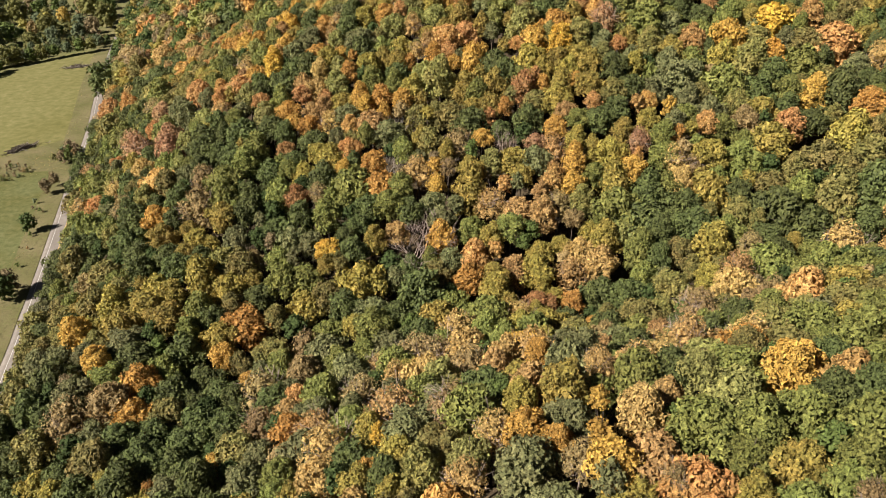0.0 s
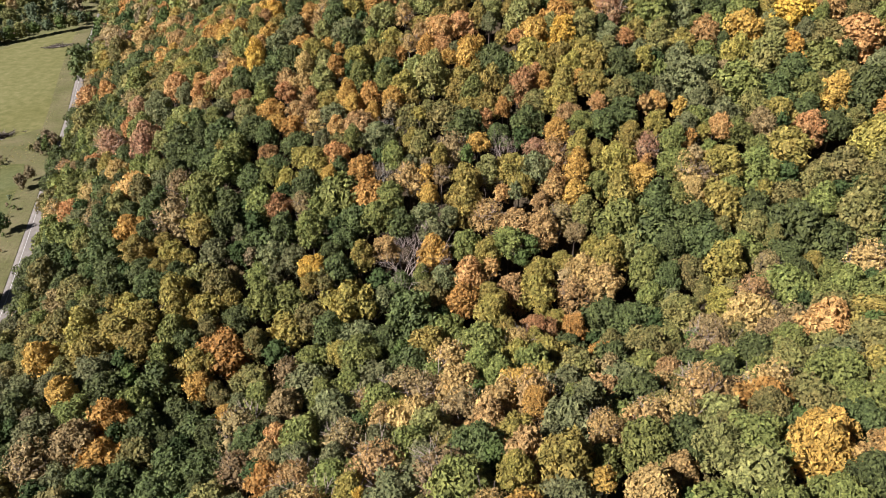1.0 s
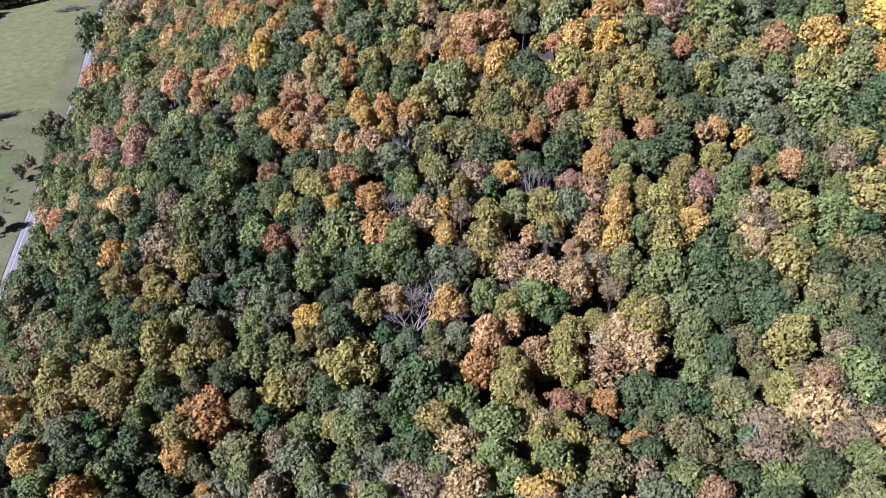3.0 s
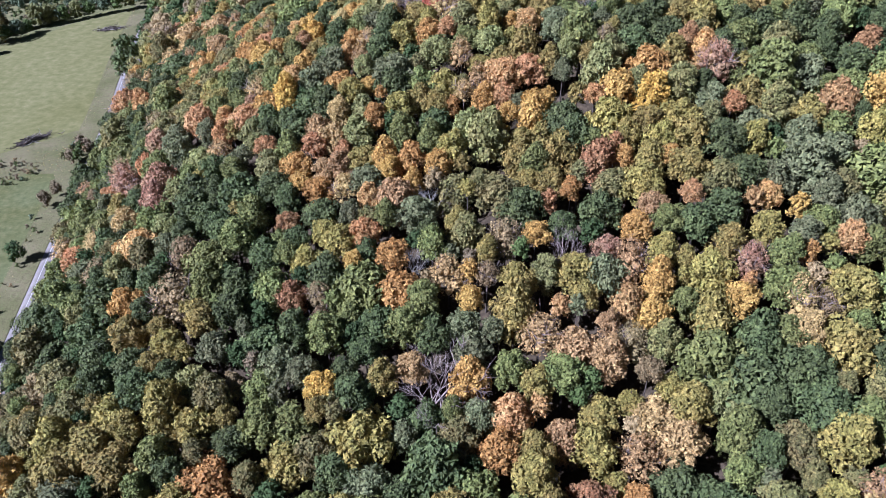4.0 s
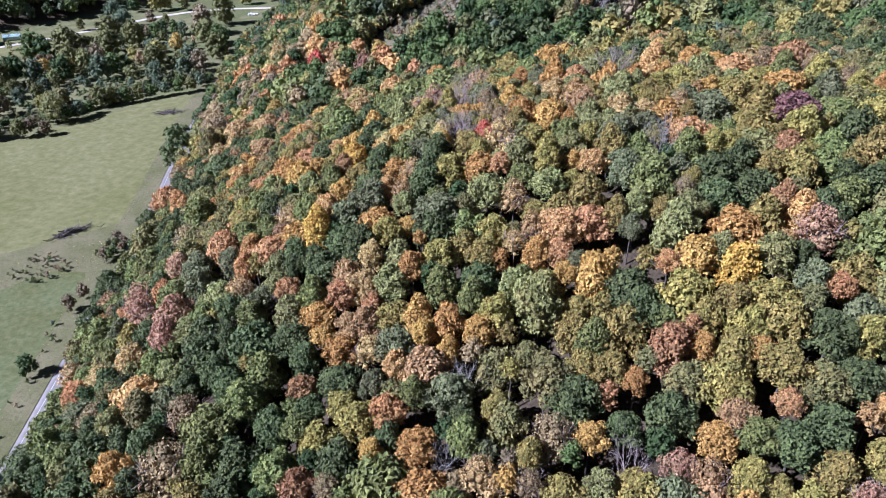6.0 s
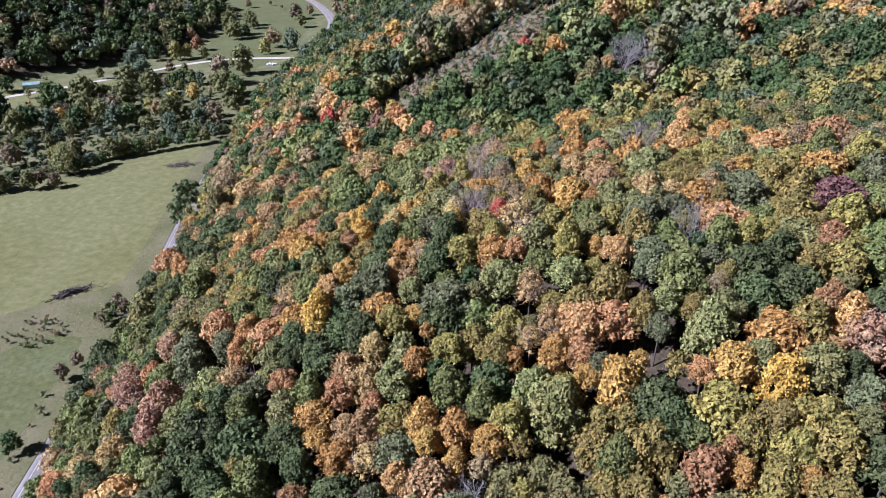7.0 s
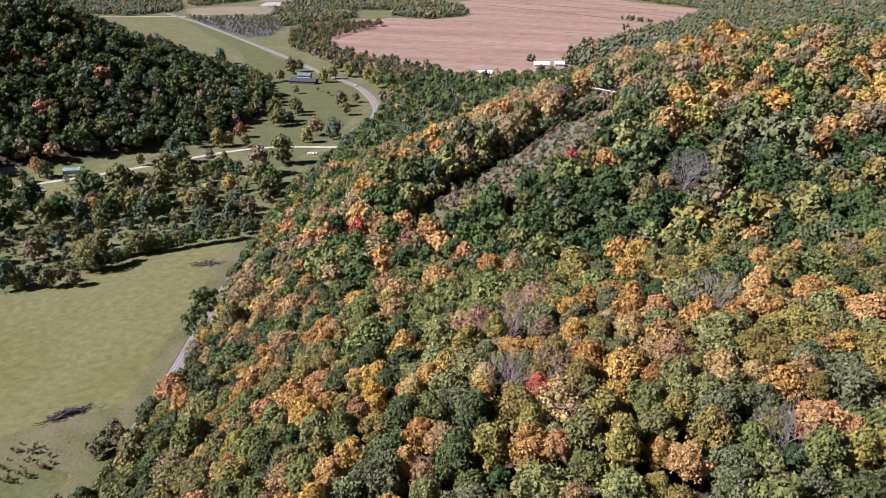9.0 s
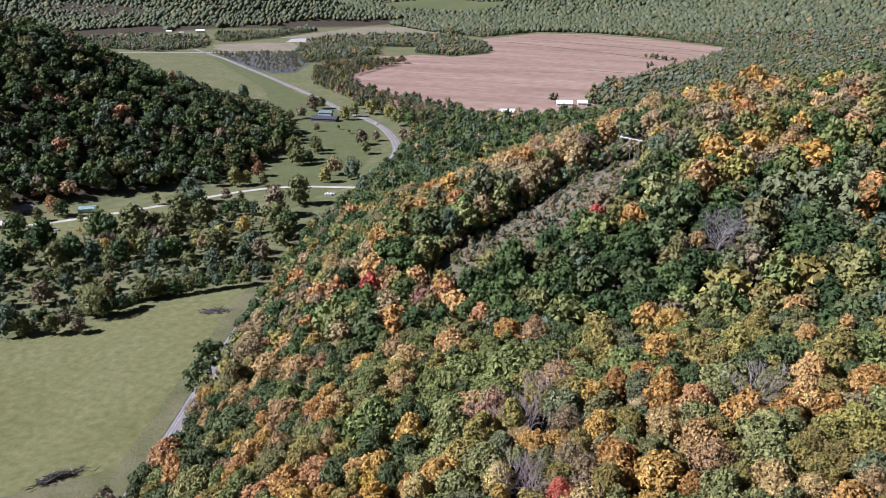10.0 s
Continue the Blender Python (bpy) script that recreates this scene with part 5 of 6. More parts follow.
BRUSH_MIX = (("olive", 38), ("brown", 22), ("tan", 14), ("green", 16), ("grey_green", 16))
WEED_MIX = (("olive", 40), ("tan", 22), ("brown", 16), ("yellow_green", 16), ("grey_green", 14))
TUFTS = [crown_arrays(171 + k, lobes=3, clumps=26, size=0.18, tall=0.35, solid=OCTA) for k in range(4)]


def weeds(name, label, spots):
    """Low tufts of dry grass and weeds."""
    return far_trees(name, label, spots, WEED_MIX, glow=1.9, lift=0.05, forms=TUFTS)


weeds("roadside_weeds", "tan and olive dry weeds on the verge beside the meadow", beside(MAIN, 20, 84, -14.0, -8.5, 900, 0.12, 0.3) + beside(MAIN, 20, 84, -12.5, -10.5, 600, 0.15, 0.38) + beside(MAIN, 20, 84, -8.5, -5.6, 300, 0.1, 0.25))
shrubs("roadside_brush", "brown and olive low brush beside the road", beside(MAIN, 24, 44, -15, -9, 24, 0.4, 1.1), BRUSH_MIX, 1.5)
shrubs("toe_brush", "green and brown brush at the foot of the hill beside the road", beside(MAIN, 12, 90, 6.5, 14, 520, 1.0, 2.3), (("olive", 34), ("green", 34), ("brown", 18), ("grey_green", 14), ("tan", 6)))
strip = []
BAND = [(-222, 228), (-200, 240), (-181, 255), (-172, 266), (-162, 274), (-157, 282)]
for k in range(1100):
    i, u = rng.randrange(5), rng.random()
    a, c = BAND[i], BAND[i + 1]
    strip.append((a[0] + (c[0] - a[0]) * u + rng.gauss(0, 4.5), a[1] + (c[1] - a[1]) * u + rng.gauss(2.0, 6.0), rng.uniform(0.14, 0.4)))
weeds("field_strip_weeds", "rank dry weeds between the two meadows", strip)
strip = [(-158 + rng.uniform(-4, 4), 277 + rng.uniform(-7, 7), rng.uniform(1.2, 2.4)) for _ in range(22)]
strip += [(-176 + rng.uniform(-9, 9), 262 + rng.uniform(-8, 8), rng.uniform(0.5, 1.1)) for _ in range(40)]
shrubs("field_strip_brush", "dark olive shrubs at the end of the weedy strip", strip, BRUSH_MIX, 1.4)
def draped(name, poly, lift, mat, step):
    """A ground cover that follows the slope inside an outline."""
    x0, y0 = min(p[0] for p in poly), min(p[1] for p in poly)
    nx, ny = int((max(p[0] for p in poly) - x0) / step) + 2, int((max(p[1] for p in poly) - y0) / step) + 2
    gx, gy = np.meshgrid(x0 + np.arange(nx) * step, y0 + np.arange(ny) * step)
    gz = land(gx, gy) + lift
    keep = [(j * nx + i, j * nx + i + 1, (j + 1) * nx + i + 1, (j + 1) * nx + i) for j in range(ny - 1) for i in range(nx - 1) if inside(gx[j, i] + step / 2, gy[j, i] + step / 2, poly)]
    used = sorted({v for f in keep for v in f})
    order = {v: k for k, v in enumerate(used)}
    pts = np.stack([gx.ravel(), gy.ravel(), gz.ravel()], 1)[used].tolist()
    return link_mesh(name, pts, [tuple(order[v] for v in f) for f in keep], mat, smooth=True)


tagged(draped("high_meadow", FAR_FIELDS[0], 9.0, LUSH, 30.0), "pale green meadow high on a distant slope", "meadow", kind="structure")
tagged(draped("clearing", [(x, y) for x, y in CLEAR], 0.25, CLEARING, 2.5), "dry grey-brown brushy clearing under the power line", "clearing", kind="structure")
rim = [(x, y, rng.uniform(1.5, 3.4)) for x, y in ((rng.uniform(-135, -5), rng.uniform(340, 475)) for _ in range(6000)) if not inside(x, y, CLEAR) and (inside(x + 3, y - 4.5, CLEAR) or inside(x + 6, y - 3, CLEAR))][:420]
shrubs("clearing_edge_brush", "mixed green and tan saplings and brush edging the clearing", rim, (("olive", 30), ("green", 30), ("light_green", 20), ("grey_green", 15), ("tan", 20), ("gold", 6)), 1.6)
clear = [(x, y, rng.uniform(0.4, 1.5) if inside(x, y, CLEAR) else rng.uniform(1.3, 2.9)) for x, y in ((rng.uniform(-125, -5), rng.uniform(335, 460)) for _ in range(3200)) if in_clearing(x, y)]
shrubs("clearing_brush", "grey-brown brush and low shrubs in the power line clearing", clear, (("brown", 34), ("olive", 34), ("tan", 16), ("grey_green", 22), ("green", 10)), 1.5)
creek = []
for k in range(460):
    u = rng.random()
    i = rng.randrange(5)
    line = [(-211, 452), (-228, 446), (-243, 412), (-264, 374), (-302, 336), (-400, 270)]
    a, c = line[i], line[i + 1]
    creek.append((a[0] + (c[0] - a[0]) * u - rng.uniform(0, 9), a[1] + (c[1] - a[1]) * u + rng.uniform(0, 9), rng.uniform(0.9, 2.6)))
shrubs("creek_brush", "dense green and olive brush along the creek bank", creek, (("olive", 30), ("green", 26), ("grey_green", 20), ("dark_green", 14), ("brown", 12), ("tan", 5)))


BOTTOM = [(-222, 462), (-246, 500), (-262, 552), (-310, 548), (-345, 500), (-380, 440), (-430, 400), (-430, 300), (-330, 345), (-270, 385)]
fill(-430, -220, 300, 560, 110, lambda x, y: inside(x, y, BOTTOM) and (y < 425 or x > -330), lambda x, y: VALLEY_MIX, False, (4.6, 3.6, 2.6), 0.72, "on the valley floor", True)
shrubs("valley_brush", "olive and brown brush on the valley floor", [s for s in scatter(-430, -220, 320, 560, 7, lambda x, y: inside(x, y, BOTTOM), 0.8, 2.4)], VALLEY_MIX)
STRIP_1 = [(-268, 800), (-300, 870), (-350, 925), (-430, 1000), (-560, 1120), (-640, 1260), (-690, 1420), (-560, 1500), (-560, 1260), (-500, 1130), (-310, 1000), (-180, 1040), (-110, 1130), (-60, 1000), (-150, 880)]
far_trees("valley_woods", "olive and green tree belt between the road and the harvested field", scatter(-700, -40, 790, 1520, 12, lambda x, y: inside(x, y, STRIP_1) and x < -280, 3.5, 6.5), VALLEY_MIX, lobes=6, clumps=70, size=0.14, solid=OCTA, glow=1.4)
bushes = [(-100 + 38 * u * k, 1775 - 31 * u * k + rng.uniform(-3, 3), rng.uniform(3, 5.5)) for k in (-1, 1) for u in (rng.random() for _ in range(9))] + [(-140 + rng.uniform(-9, 9), 1330 + rng.uniform(-9, 9), rng.uniform(3.5, 6)) for _ in range(6)] + [(-100, 1605, 5), (-103, 1560, 6), (-190, 1100, 6), (-186, 1108, 5)]
shrubs("field_bushes", "dark bushes standing on strips in the harvested field", bushes, (("dark_green", 3), ("green", 3), ("olive", 3), ("brown", 2)))
marsh = [s for s in scatter(-1020, -640, 1240, 1600, 9, lambda x, y: inside(x, y, [(-1023, 1503), (-868, 1580), (-740, 1440), (-670, 1260), (-700, 1230), (-780, 1290)]), 1.2, 3.8) if rng.random() < 0.6]
shrubs("marsh_brush", "grey leafless brush on the marshy ground", marsh, (("brown", 40), ("grey_green", 30), ("olive", 20)))

far_trees("hillside_woods", "dense green and golden autumn woods filling the hillside", REST, MIX, lobes=16, clumps=260, size=0.106, solid=OCTA, glow=1.4, lift=1.9)


# ---- buildings and small things ----
def box(bm, x0, x1, y0, y1, z0, z1):
    v = [bm.verts.new((x, y, z)) for z in (z0, z1) for x, y in ((x0, y0), (x1, y0), (x1, y1), (x0, y1))]
    for f in ((3, 2, 1, 0), (4, 5, 6, 7), (0, 1, 5, 4), (1, 2, 6, 5), (2, 3, 7, 6), (3, 0, 4, 7)):
        bm.faces.new([v[i] for i in f])
    return bm


def gable(bm, x0, x1, y0, y1, z0, z1, thick=0.18):
    """A gable roof slab whose ridge runs along x."""
    ym = (y0 + y1) / 2
    for ya, yb in ((y0, ym), (y1, ym)):
        v = [bm.verts.new(p) for p in ((x0, ya, z0), (x1, ya, z0), (x1, yb, z1), (x0, yb, z1))]
        w = [bm.verts.new((q.co.x, q.co.y, q.co.z + thick)) for q in v]
        bm.faces.new(v), bm.faces.new(w)
        for i in range(4):
            bm.faces.new((v[i], v[(i + 1) % 4], w[(i + 1) % 4], w[i]))
    bmesh.ops.recalc_face_normals(bm, faces=bm.faces[:])
    return bm


def seams(parent, x0, x1, y0, ym, z0, z1, step, mat):
    """Raised seams down one side of a metal roof."""
    x = x0 + step / 2
    while x < x1:
        bm = bmesh.new()
        v = [bm.verts.new(p) for p in ((x, y0, z0 + 0.2), (x + 0.12, y0, z0 + 0.2), (x + 0.12, ym, z1 + 0.2), (x, ym, z1 + 0.2))]
        bm.faces.new(v)
        bmesh.ops.solidify(bm, geom=bm.faces[:], thickness=0.06)
        part("roof_seam", bm, mat, parent)
        x += step


GLASS = plain("dark_window_glass", (0.03, 0.035, 0.04), 0.12, grain=0.3)


def house(name, label, m, length, depth, wall_h, roof_h, wall_mat, roof_mat, windows=4, door=True, eave=0.6, seam=0.0):
    root = tagged(new(name), label, "building")
    root.matrix_basis = m
    bm = box(bmesh.new(), -length / 2, length / 2, -depth / 2, depth / 2, -0.3, wall_h)
    for x in (-length / 2, length / 2):
        bm.faces.new([bm.verts.new(p) for p in ((x, -depth / 2, wall_h), (x, depth / 2, wall_h), (x, 0, wall_h + roof_h * 0.96))])
    part("wall", bm, wall_mat, root)
    roof = part("roof", gable(bmesh.new(), -length / 2 - eave, length / 2 + eave, -depth / 2 - eave, depth / 2 + eave, wall_h - 0.1, wall_h + roof_h), roof_mat, root)
    if seam:
        seams(roof, -length / 2 - eave, length / 2 + eave, -depth / 2 - eave, 0, wall_h - 0.1, wall_h + roof_h, seam, roof_mat)
    for side in (-1, 1):
        for k in range(windows):
            x = -length / 2 + (k + 0.5) * length / windows
            y = side * (depth / 2 + 0.03)
            w = part("window", box(bmesh.new(), x - 0.75, x + 0.75, min(y, y - side * 0.1), max(y, y - side * 0.1), 1.0, 2.2), WHITE_PAINT, root)
            part("pane", box(bmesh.new(), x - 0.65, x + 0.65, y - 0.03, y + 0.03, 1.1, 2.1), GLASS, w)
    if door:
        x = length / 2 - length / max(windows, 1)
        part("door", box(bmesh.new(), x - 0.5, x + 0.5, -depth / 2 - 0.08, -depth / 2, 0, 2.05), plain("door_paint", (0.12, 0.09, 0.07)), root)
    return root


SLATE = plain("dark_slate_roof", (0.050, 0.050, 0.056), 0.9)
MINT = plain("dull_mint_metal_roof", (0.14, 0.17, 0.155), 0.9)
WHITE_METAL = plain("white_metal_roof", (0.66, 0.65, 0.62), 0.6, grain=0.12)
CREAM = plain("cream_wall_boards", (0.50, 0.47, 0.42), 0.7)
BROWN_BOARD = plain("dark_brown_boards", (0.09, 0.07, 0.055), 0.8)
PINK_ROOF = plain("faded_pinkish_roof", (0.55, 0.43, 0.37), 0.7)

house("farmhouse", "long low farmhouse with a dark slate grey roof among trees", pose(-404, 872, 0, 0, 0, 8), 30, 11, 3.0, 2.8, BROWN_BOARD, SLATE, 7)
house("farmhouse", "two-storey house with a dull mint green metal roof", pose(-414, 893, 0, 0, 0, 12), 15, 9, 5.6, 2.4, CREAM, MINT, 4, seam=1.5)
house("shed", "small brown weathered shed beside the farmhouse", pose(-377, 932, 0, 0, 0, -30), 8, 5, 2.6, 1.4, BROWN_BOARD, plain("brown_shingles", (0.13, 0.105, 0.085), 0.9), 2)
house("barn", "large barn with a white metal roof beside the field", pose(-171, 1088, 0, 0, 0, 14), 20, 17, 3.4, 3.6, CREAM, WHITE_METAL, 3, seam=3)
house("barn", "white metal barn standing beside a larger barn", pose(-150, 1101, 0, 0, 0, 14), 12, 15, 3.4, 3.0, CREAM, WHITE_METAL, 3, seam=3)
house("barn", "cream-roofed pole barn among green trees", pose(-222, 990, 0, 0, 0, 24), 17, 13, 4.0, 3.2, CREAM, plain("cream_metal_roof", (0.72, 0.66, 0.58), 0.45), 2)
house("shed", "small shed with a bright white roof and dark walls", pose(-371, 451, 0, 0, 0, 35), 4.6, 3.6, 2.4, 0.9, BROWN_BOARD, WHITE_METAL, 1)
house("cabin", "low cabin with a faded pinkish roof at the wood's edge", pose(-412, 462, 0, 0, 0, 40), 11, 7, 2.6, 1.8, CREAM, PINK_ROOF, 3)
house("cabin", "grey weathered cabin below the dark trees", pose(-428, 492, 0, 0, 0, 40), 12, 7, 2.6, 1.6, plain("grey_boards", (0.2, 0.19, 0.18)), plain("grey_shingles", (0.22, 0.21, 0.21)), 3)
house("farmhouse", "white farmhouse far out on the plain", pose(-1473, 2056, 0, 0, 0, 30), 26, 12, 5.5, 4.0, plain("white_boards", (0.72, 0.72, 0.70)), WHITE_METAL, 4)
house("barn", "small white barn beside a far farm lane", pose(-1554, 2013, 0, 0, 0, 10), 18, 10, 4, 3, CREAM, WHITE_METAL, 2)
house("shed", "low white shed on a far farm", pose(-1500, 2000, 0, 0, 0, 40), 14, 8, 3, 1.6, CREAM, WHITE_METAL, 2)


def greenhouse(m):
    """A small glass house with a mint green frame."""
    root = tagged(new("greenhouse"), "mint green framed greenhouse with translucent panels by the lane", "greenhouse")
    root.matrix_basis = m
    pane_mat, frame_mat = plain("milky_mint_panel", (0.46, 0.56, 0.51), 0.4), plain("white_green_frame", (0.62, 0.72, 0.67), 0.5)
    part("base", box(bmesh.new(), -5.4, 5.4, -2.4, 2.4, -0.2, 0.7), plain("dull_green_boards", (0.10, 0.19, 0.16)), root)
    for k in range(6):
        x = -5.4 + k * 1.8
        part("wall_panel", box(bmesh.new(), x + 0.06, x + 1.74, -2.42, -2.36, 0.72, 2.7), pane_mat, root)
        part("wall_panel", box(bmesh.new(), x + 0.06, x + 1.74, 2.36, 2.42, 0.72, 2.7), pane_mat, root)
        for y0 in (-2.5, 2.5):
            bm = bmesh.new()
            bm.faces.new([bm.verts.new(p) for p in ((x + 0.06, y0, 2.7), (x + 1.74, y0, 2.7), (x + 1.74, 0, 4.1), (x + 0.06, 0, 4.1))])
            bmesh.ops.solidify(bm, geom=bm.faces[:], thickness=0.05)
            part("roof_panel", bm, pane_mat, root)
    for k in range(7):
        x = -5.4 + k * 1.8
        bm = bmesh.new()
        for y in (-2.44, 2.34):
            box(bm, x - 0.06, x + 0.06, y, y + 0.1, 0.7, 2.72)
        part("post", bm, frame_mat, root)
        bm = bmesh.new()
        for y in (-2.5, 2.5):
            v = [bm.verts.new(p) for p in ((x - 0.07, y, 2.78), (x + 0.07, y, 2.78), (x + 0.07, 0, 4.18), (x - 0.07, 0, 4.18))]
            bm.faces.new(v)
        bmesh.ops.solidify(bm, geom=bm.faces[:], thickness=0.08)
        part("rafter", bm, frame_mat, root)
    part("ridge_beam", box(bmesh.new(), -5.5, 5.5, -0.1, 0.1, 4.1, 4.25), frame_mat, root)


greenhouse(pose(-387, 507, 0, 0, 0, 33))


def pickup(m, paint, label):
    root = tagged(new("pickup_truck"), label, "vehicle")
    root.matrix_basis = m
    bm = box(bmesh.new(), -2.6, 2.6, -0.95, 0.95, 0.45, 1.05)
    bmesh.ops.bevel(bm, geom=bm.edges[:], offset=0.12, segments=2, affect="EDGES")
    part("body", bm, paint, root)
    bm = bmesh.new()
    v = [bm.verts.new(p) for p in ((-0.4, -0.9, 1.05), (1.5, -0.9, 1.05), (1.5, 0.9, 1.05), (-0.4, 0.9, 1.05), (-0.2, -0.75, 1.75), (1.0, -0.75, 1.75), (1.0, 0.75, 1.75), (-0.2, 0.75, 1.75))]
    for f in ((4, 5, 6, 7), (0, 1, 5, 4), (1, 2, 6, 5), (2, 3, 7, 6), (3, 0, 4, 7)):
        bm.faces.new([v[i] for i in f])
    part("cab", bm, paint, root)
    part("windscreen", box(bmesh.new(), 1.2, 1.3, -0.7, 0.7, 1.15, 1.6), GLASS, root)
    for x in (-1.6, 1.6):
        for y in (-0.9, 0.9):
            bm = bmesh.new()
            bmesh.ops.create_cone(bm, cap_ends=True, segments=14, radius1=0.38, radius2=0.38, depth=0.26, matrix=Matrix.Translation((x, y, 0.38)) @ Euler((radians(90), 0, 0)).to_matrix().to_4x4())
            part("wheel", bm, plain("tyre_rubber", (0.02, 0.02, 0.02), 0.9), root)


pickup(pose(-376, 469, 0.07, 0, 0, 20), plain("white_car_paint", (0.66, 0.64, 0.60), 0.3), "white pickup truck parked on the lawn")
pickup(pose(-367, 528, 0.1, 0, 0, 40), plain("silver_car_paint", (0.55, 0.56, 0.58), 0.3), "silver pickup truck parked beside the lane")
pickup(pose(-340, 873, 0.1, 0, 0, 70), plain("grey_car_paint", (0.42, 0.43, 0.45), 0.3), "grey pickup truck parked near the farmhouse")


def hay_bale(x, y, a):
    root = tagged(new("hay_bale"), "round hay bale wrapped in white plastic", "hay bale", "white hay bales by the lane")
    root.matrix_basis = pose(x, y, 0.68, 0, 0, a)
    bm = bmesh.new()
    bmesh.ops.create_cone(bm, cap_ends=True, segments=20, radius1=0.75, radius2=0.75, depth=1.5, matrix=Euler((radians(90), 0, 0)).to_matrix().to_4x4())
    bmesh.ops.bevel(bm, geom=[e for e in bm.edges if e.calc_face_angle(0) > 1], offset=0.12, segments=2, affect="EDGES")
    part("roll", bm, WHITE_METAL, root)


for k in range(6):
    hay_bale(-258 + 2.1 * (k % 3) + 0.3 * k, 603 + 2.0 * (k // 3), 20 * k)


def log_mesh(seed):
    rnd, v, f = random.Random(seed), [], []
    p, way, r = Vector((-1, 0, 0)), Vector((1, 0, 0)), 0.05
    for k in range(4):
        q = p + (way + Vector((0, rnd.uniform(-0.25, 0.25), rnd.uniform(-0.2, 0.25)))) * 0.5
        tube(v, f, p, q, r, r * 0.82, 6)
        if k > 0:
            tube(v, f, q, q + Vector((rnd.uniform(0.1, 0.4), rnd.uniform(-0.4, 0.4), rnd.uniform(0, 0.3))), r * 0.5, r * 0.2, 4)
        p, r = q, r * 0.82
    me = bpy.data.meshes.new("log")
    me.from_pydata(v, [], f)
    return me


LOGS = [log_mesh(91 + k) for k in range(5)]
for me in LOGS:
    me.materials.append(PALE_BARK)


def brush_pile(x, y, a, length, width, height, count, label):
    """A heap of cut trunks and boughs."""
    root = tagged(new("brush_pile"), label, "brush pile")
    root.matrix_basis = pose(x, y, 0, 0, 0, a)
    bm = bmesh.new()
    bmesh.ops.create_icosphere(bm, subdivisions=3, radius=1.0)
    for q in bm.verts:
        k = 1 + 0.25 * noise.noise(q.co * 2.3)
        q.co = Vector((q.co.x * length * 0.40 * k, q.co.y * width * 0.32 * k, max(-0.05, q.co.z) * height * 0.6 * k))
    part("mound", bm, plain("dark_rotten_wood", (0.05, 0.038, 0.03), 0.95, grain=0.5), root)
    for k in range(count):
        u, w = rng.gauss(0, 0.26), rng.gauss(0, 0.24)
        top = height * max(0.12, 1 - 2.2 * (u * u + w * w) ** 0.5)
        lg = new("log", rng.choice(LOGS))
        lg.parent = root
        s = rng.uniform(1.2, 2.9)
        lg.matrix_basis = pose(u * length, w * width, top * rng.uniform(0.45, 0.95) + 0.1, rng.uniform(-25, 25), rng.uniform(-28, 28), rng.gauss(0, 38)) @ Matrix.Diagonal((s, s, s * 1.2, 1))
        lg.material_slots[0].link = "OBJECT"
        lg.material_slots[0].material = rng.choice((PALE_BARK, BARK, BARK, BARK))


brush_pile(-182, 286, 53, 14, 4.6, 2.7, 80, "dark heap of cut logs and pale dead branches on the meadow")
brush_pile(-210.5, 406, 29, 15, 5.5, 1.3, 60, "low flat heap of brown brush and soil on the meadow")


# ---- the power line ----
WEATHERED = plain("weathered_grey_pole_wood", (0.13, 0.105, 0.085), 0.85, grain=0.3)
ARM_WOOD = plain("pale_cross_arm_wood", (0.50, 0.44, 0.38), 0.8, grain=0.2)
CERAMIC, WIRE = plain("white_insulator", (0.7, 0.68, 0.66), 0.3), plain("dull_aluminium_wire", (0.45, 0.45, 0.46), 0.5, 0.6)
LINE_WAY = Vector((0.56, 0.83, 0)).normalized()
ACROSS = Vector((LINE_WAY.y, -LINE_WAY.x, 0))


def tube_part(name, a, b, ra, rb, mat, parent, sides=8, label=""):
    v, f = [], []
    tube(v, f, a, b, ra, rb, sides)
    ob = link_mesh(name, v, f + [tuple(range(sides - 1, -1, -1)), tuple(range(sides, 2 * sides))], mat, parent)
    return tagged(ob, label)


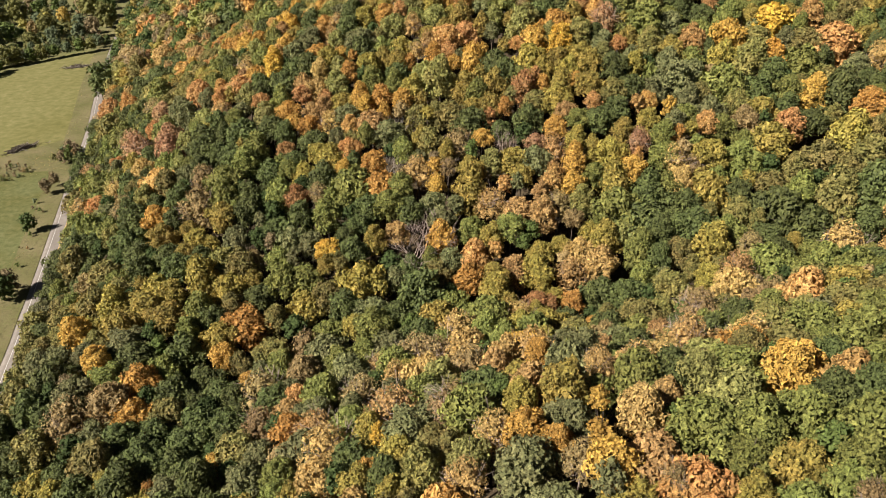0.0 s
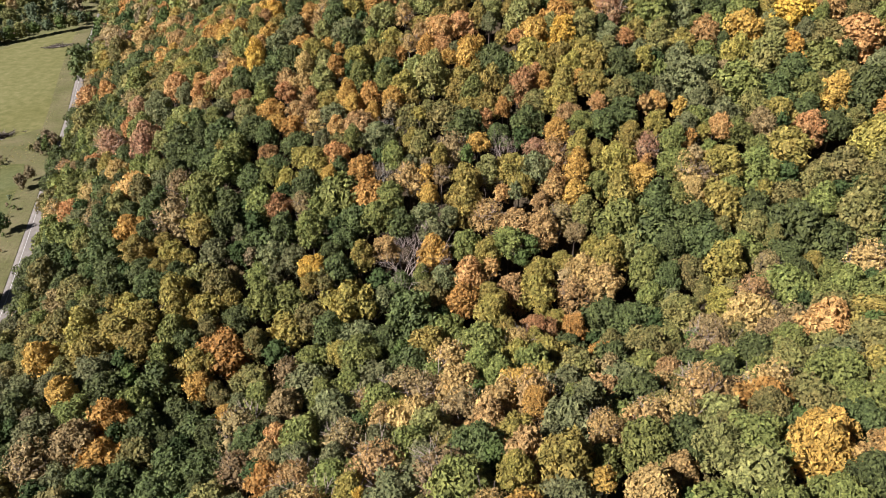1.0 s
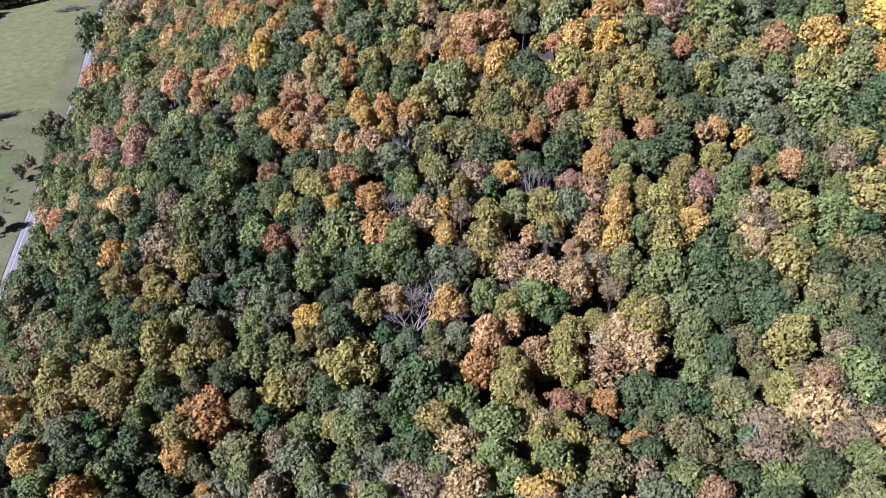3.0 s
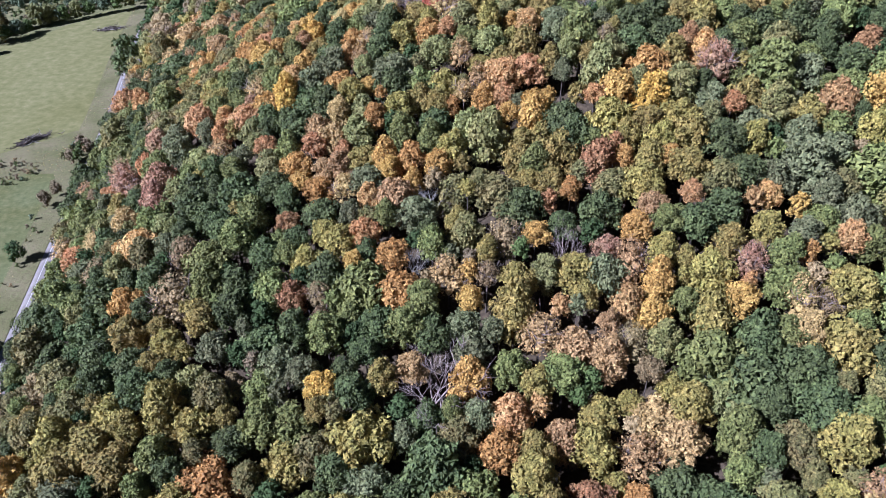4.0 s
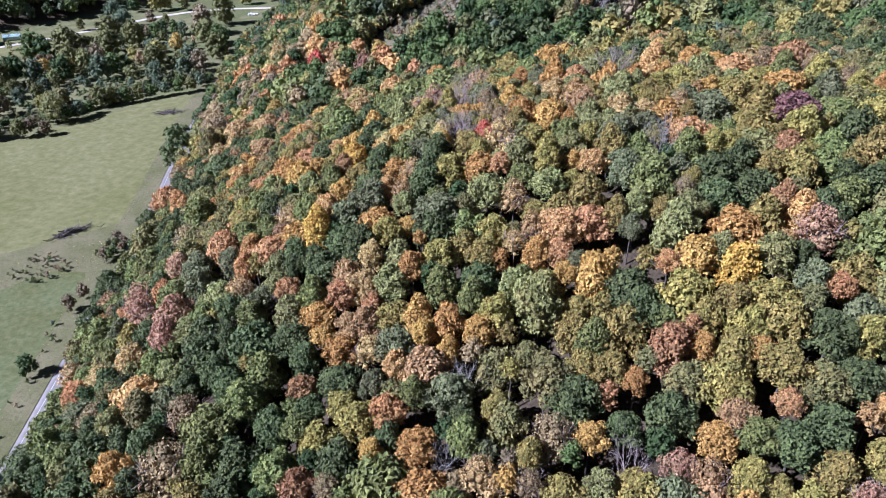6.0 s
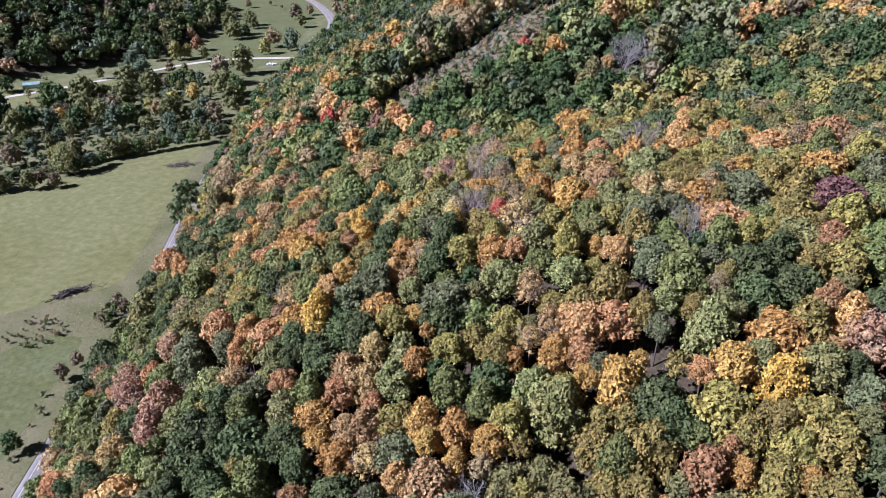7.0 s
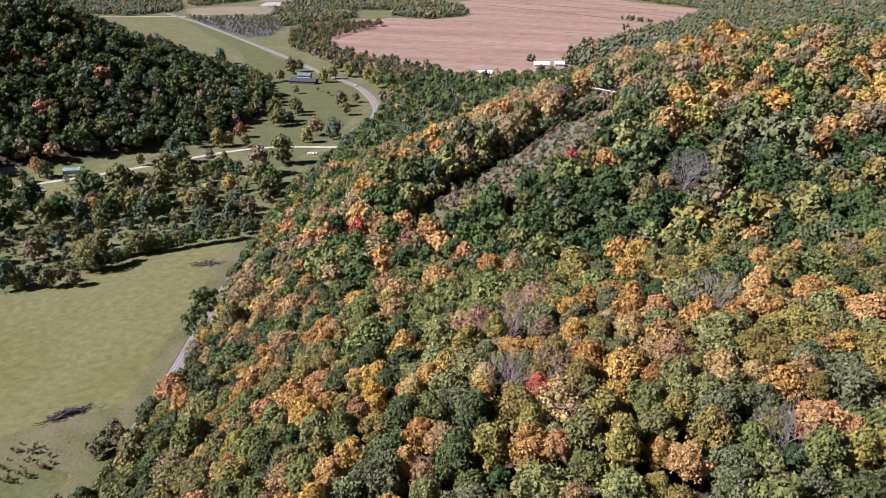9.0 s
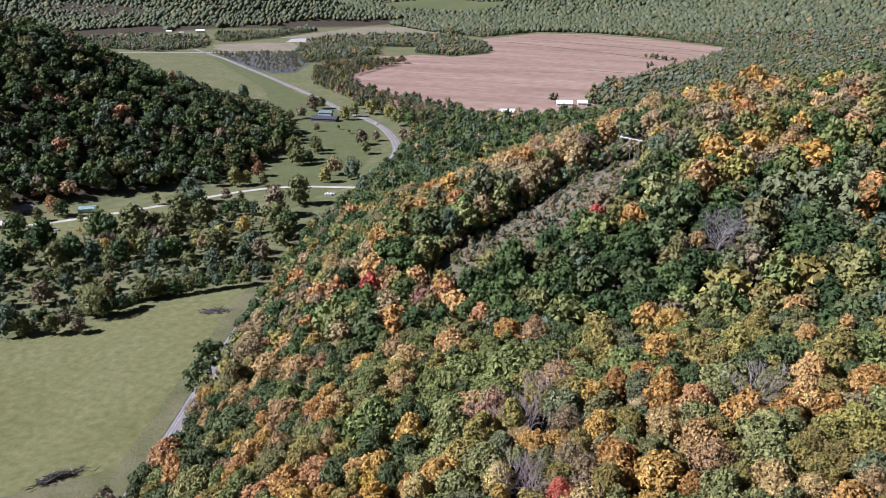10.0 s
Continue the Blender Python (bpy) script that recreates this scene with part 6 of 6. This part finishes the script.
def pylon(x, y, top):
    """Three wooden poles under one cross-arm, with hanging insulators."""
    root = tagged(new("power_pylon"), "three-pole wooden power pylon with a pale cross-arm on the ridge", "pylon", "pylons of the power line")
    g = land1(x, y)
    height = top - g
    root.location = (x, y, g)
    for k in (-1, 0, 1):
        p = ACROSS * 3.9 * k
        tube_part("pole", (p.x, p.y, -2.5), (p.x, p.y, height + 0.5), 0.21, 0.15, WEATHERED, root)
    e = ACROSS * 5.4
    for s in (-0.22, 0.22):
        o = LINE_WAY * s
        tube_part("cross_arm", (-e.x + o.x, -e.y + o.y, height), (e.x + o.x, e.y + o.y, height), 0.15, 0.15, ARM_WOOD, root, 4, "pale weathered cross-arm")
    for a, b in ((-1, 0), (0, 1)):
        p, q = ACROSS * 3.9 * a, ACROSS * 3.9 * b
        tube_part("brace", (p.x, p.y, height - 3.6), (q.x, q.y, height - 0.4), 0.07, 0.07, ARM_WOOD, root, 5)
    for k in (-1, 0, 1):
        p = ACROSS * (4.6 * k)
        for way in (-1, 1):
            q = p + LINE_WAY * 1.5 * way
            tube_part("insulator", (p.x, p.y, height - 0.1), (q.x, q.y, height - 0.45), 0.13, 0.13, CERAMIC, root, 8, "white insulator string")
    return Vector((x, y, g + height))


TOP_1, TOP_2 = pylon(-29.5, 437, 91.0), pylon(33, 518, 105.0)
END = Vector((-124, 300, land1(-124, 300) + 7))


def wire(a, b, sag):
    v, f, n = [], [], 26
    pts = [a.lerp(b, i / n) - Vector((0, 0, sag * 4 * (i / n) * (1 - i / n))) for i in range(n + 1)]
    for p, q in zip(pts, pts[1:]):
        tube(v, f, p, q, 0.045, 0.045, 4)
    tagged(link_mesh("power_wire", v, f, WIRE), "dull grey power wire strung between the pylons", "wire", "wires of the power line")


for k in (-1, 0, 1):
    o = ACROSS * 4.6 * k - Vector((0, 0, 0.5))
    wire(TOP_1 + o + LINE_WAY * 1.5, TOP_2 + o - LINE_WAY * 1.5, 1.6)
    wire(END + o, TOP_1 + o - LINE_WAY * 1.5, 5.0)
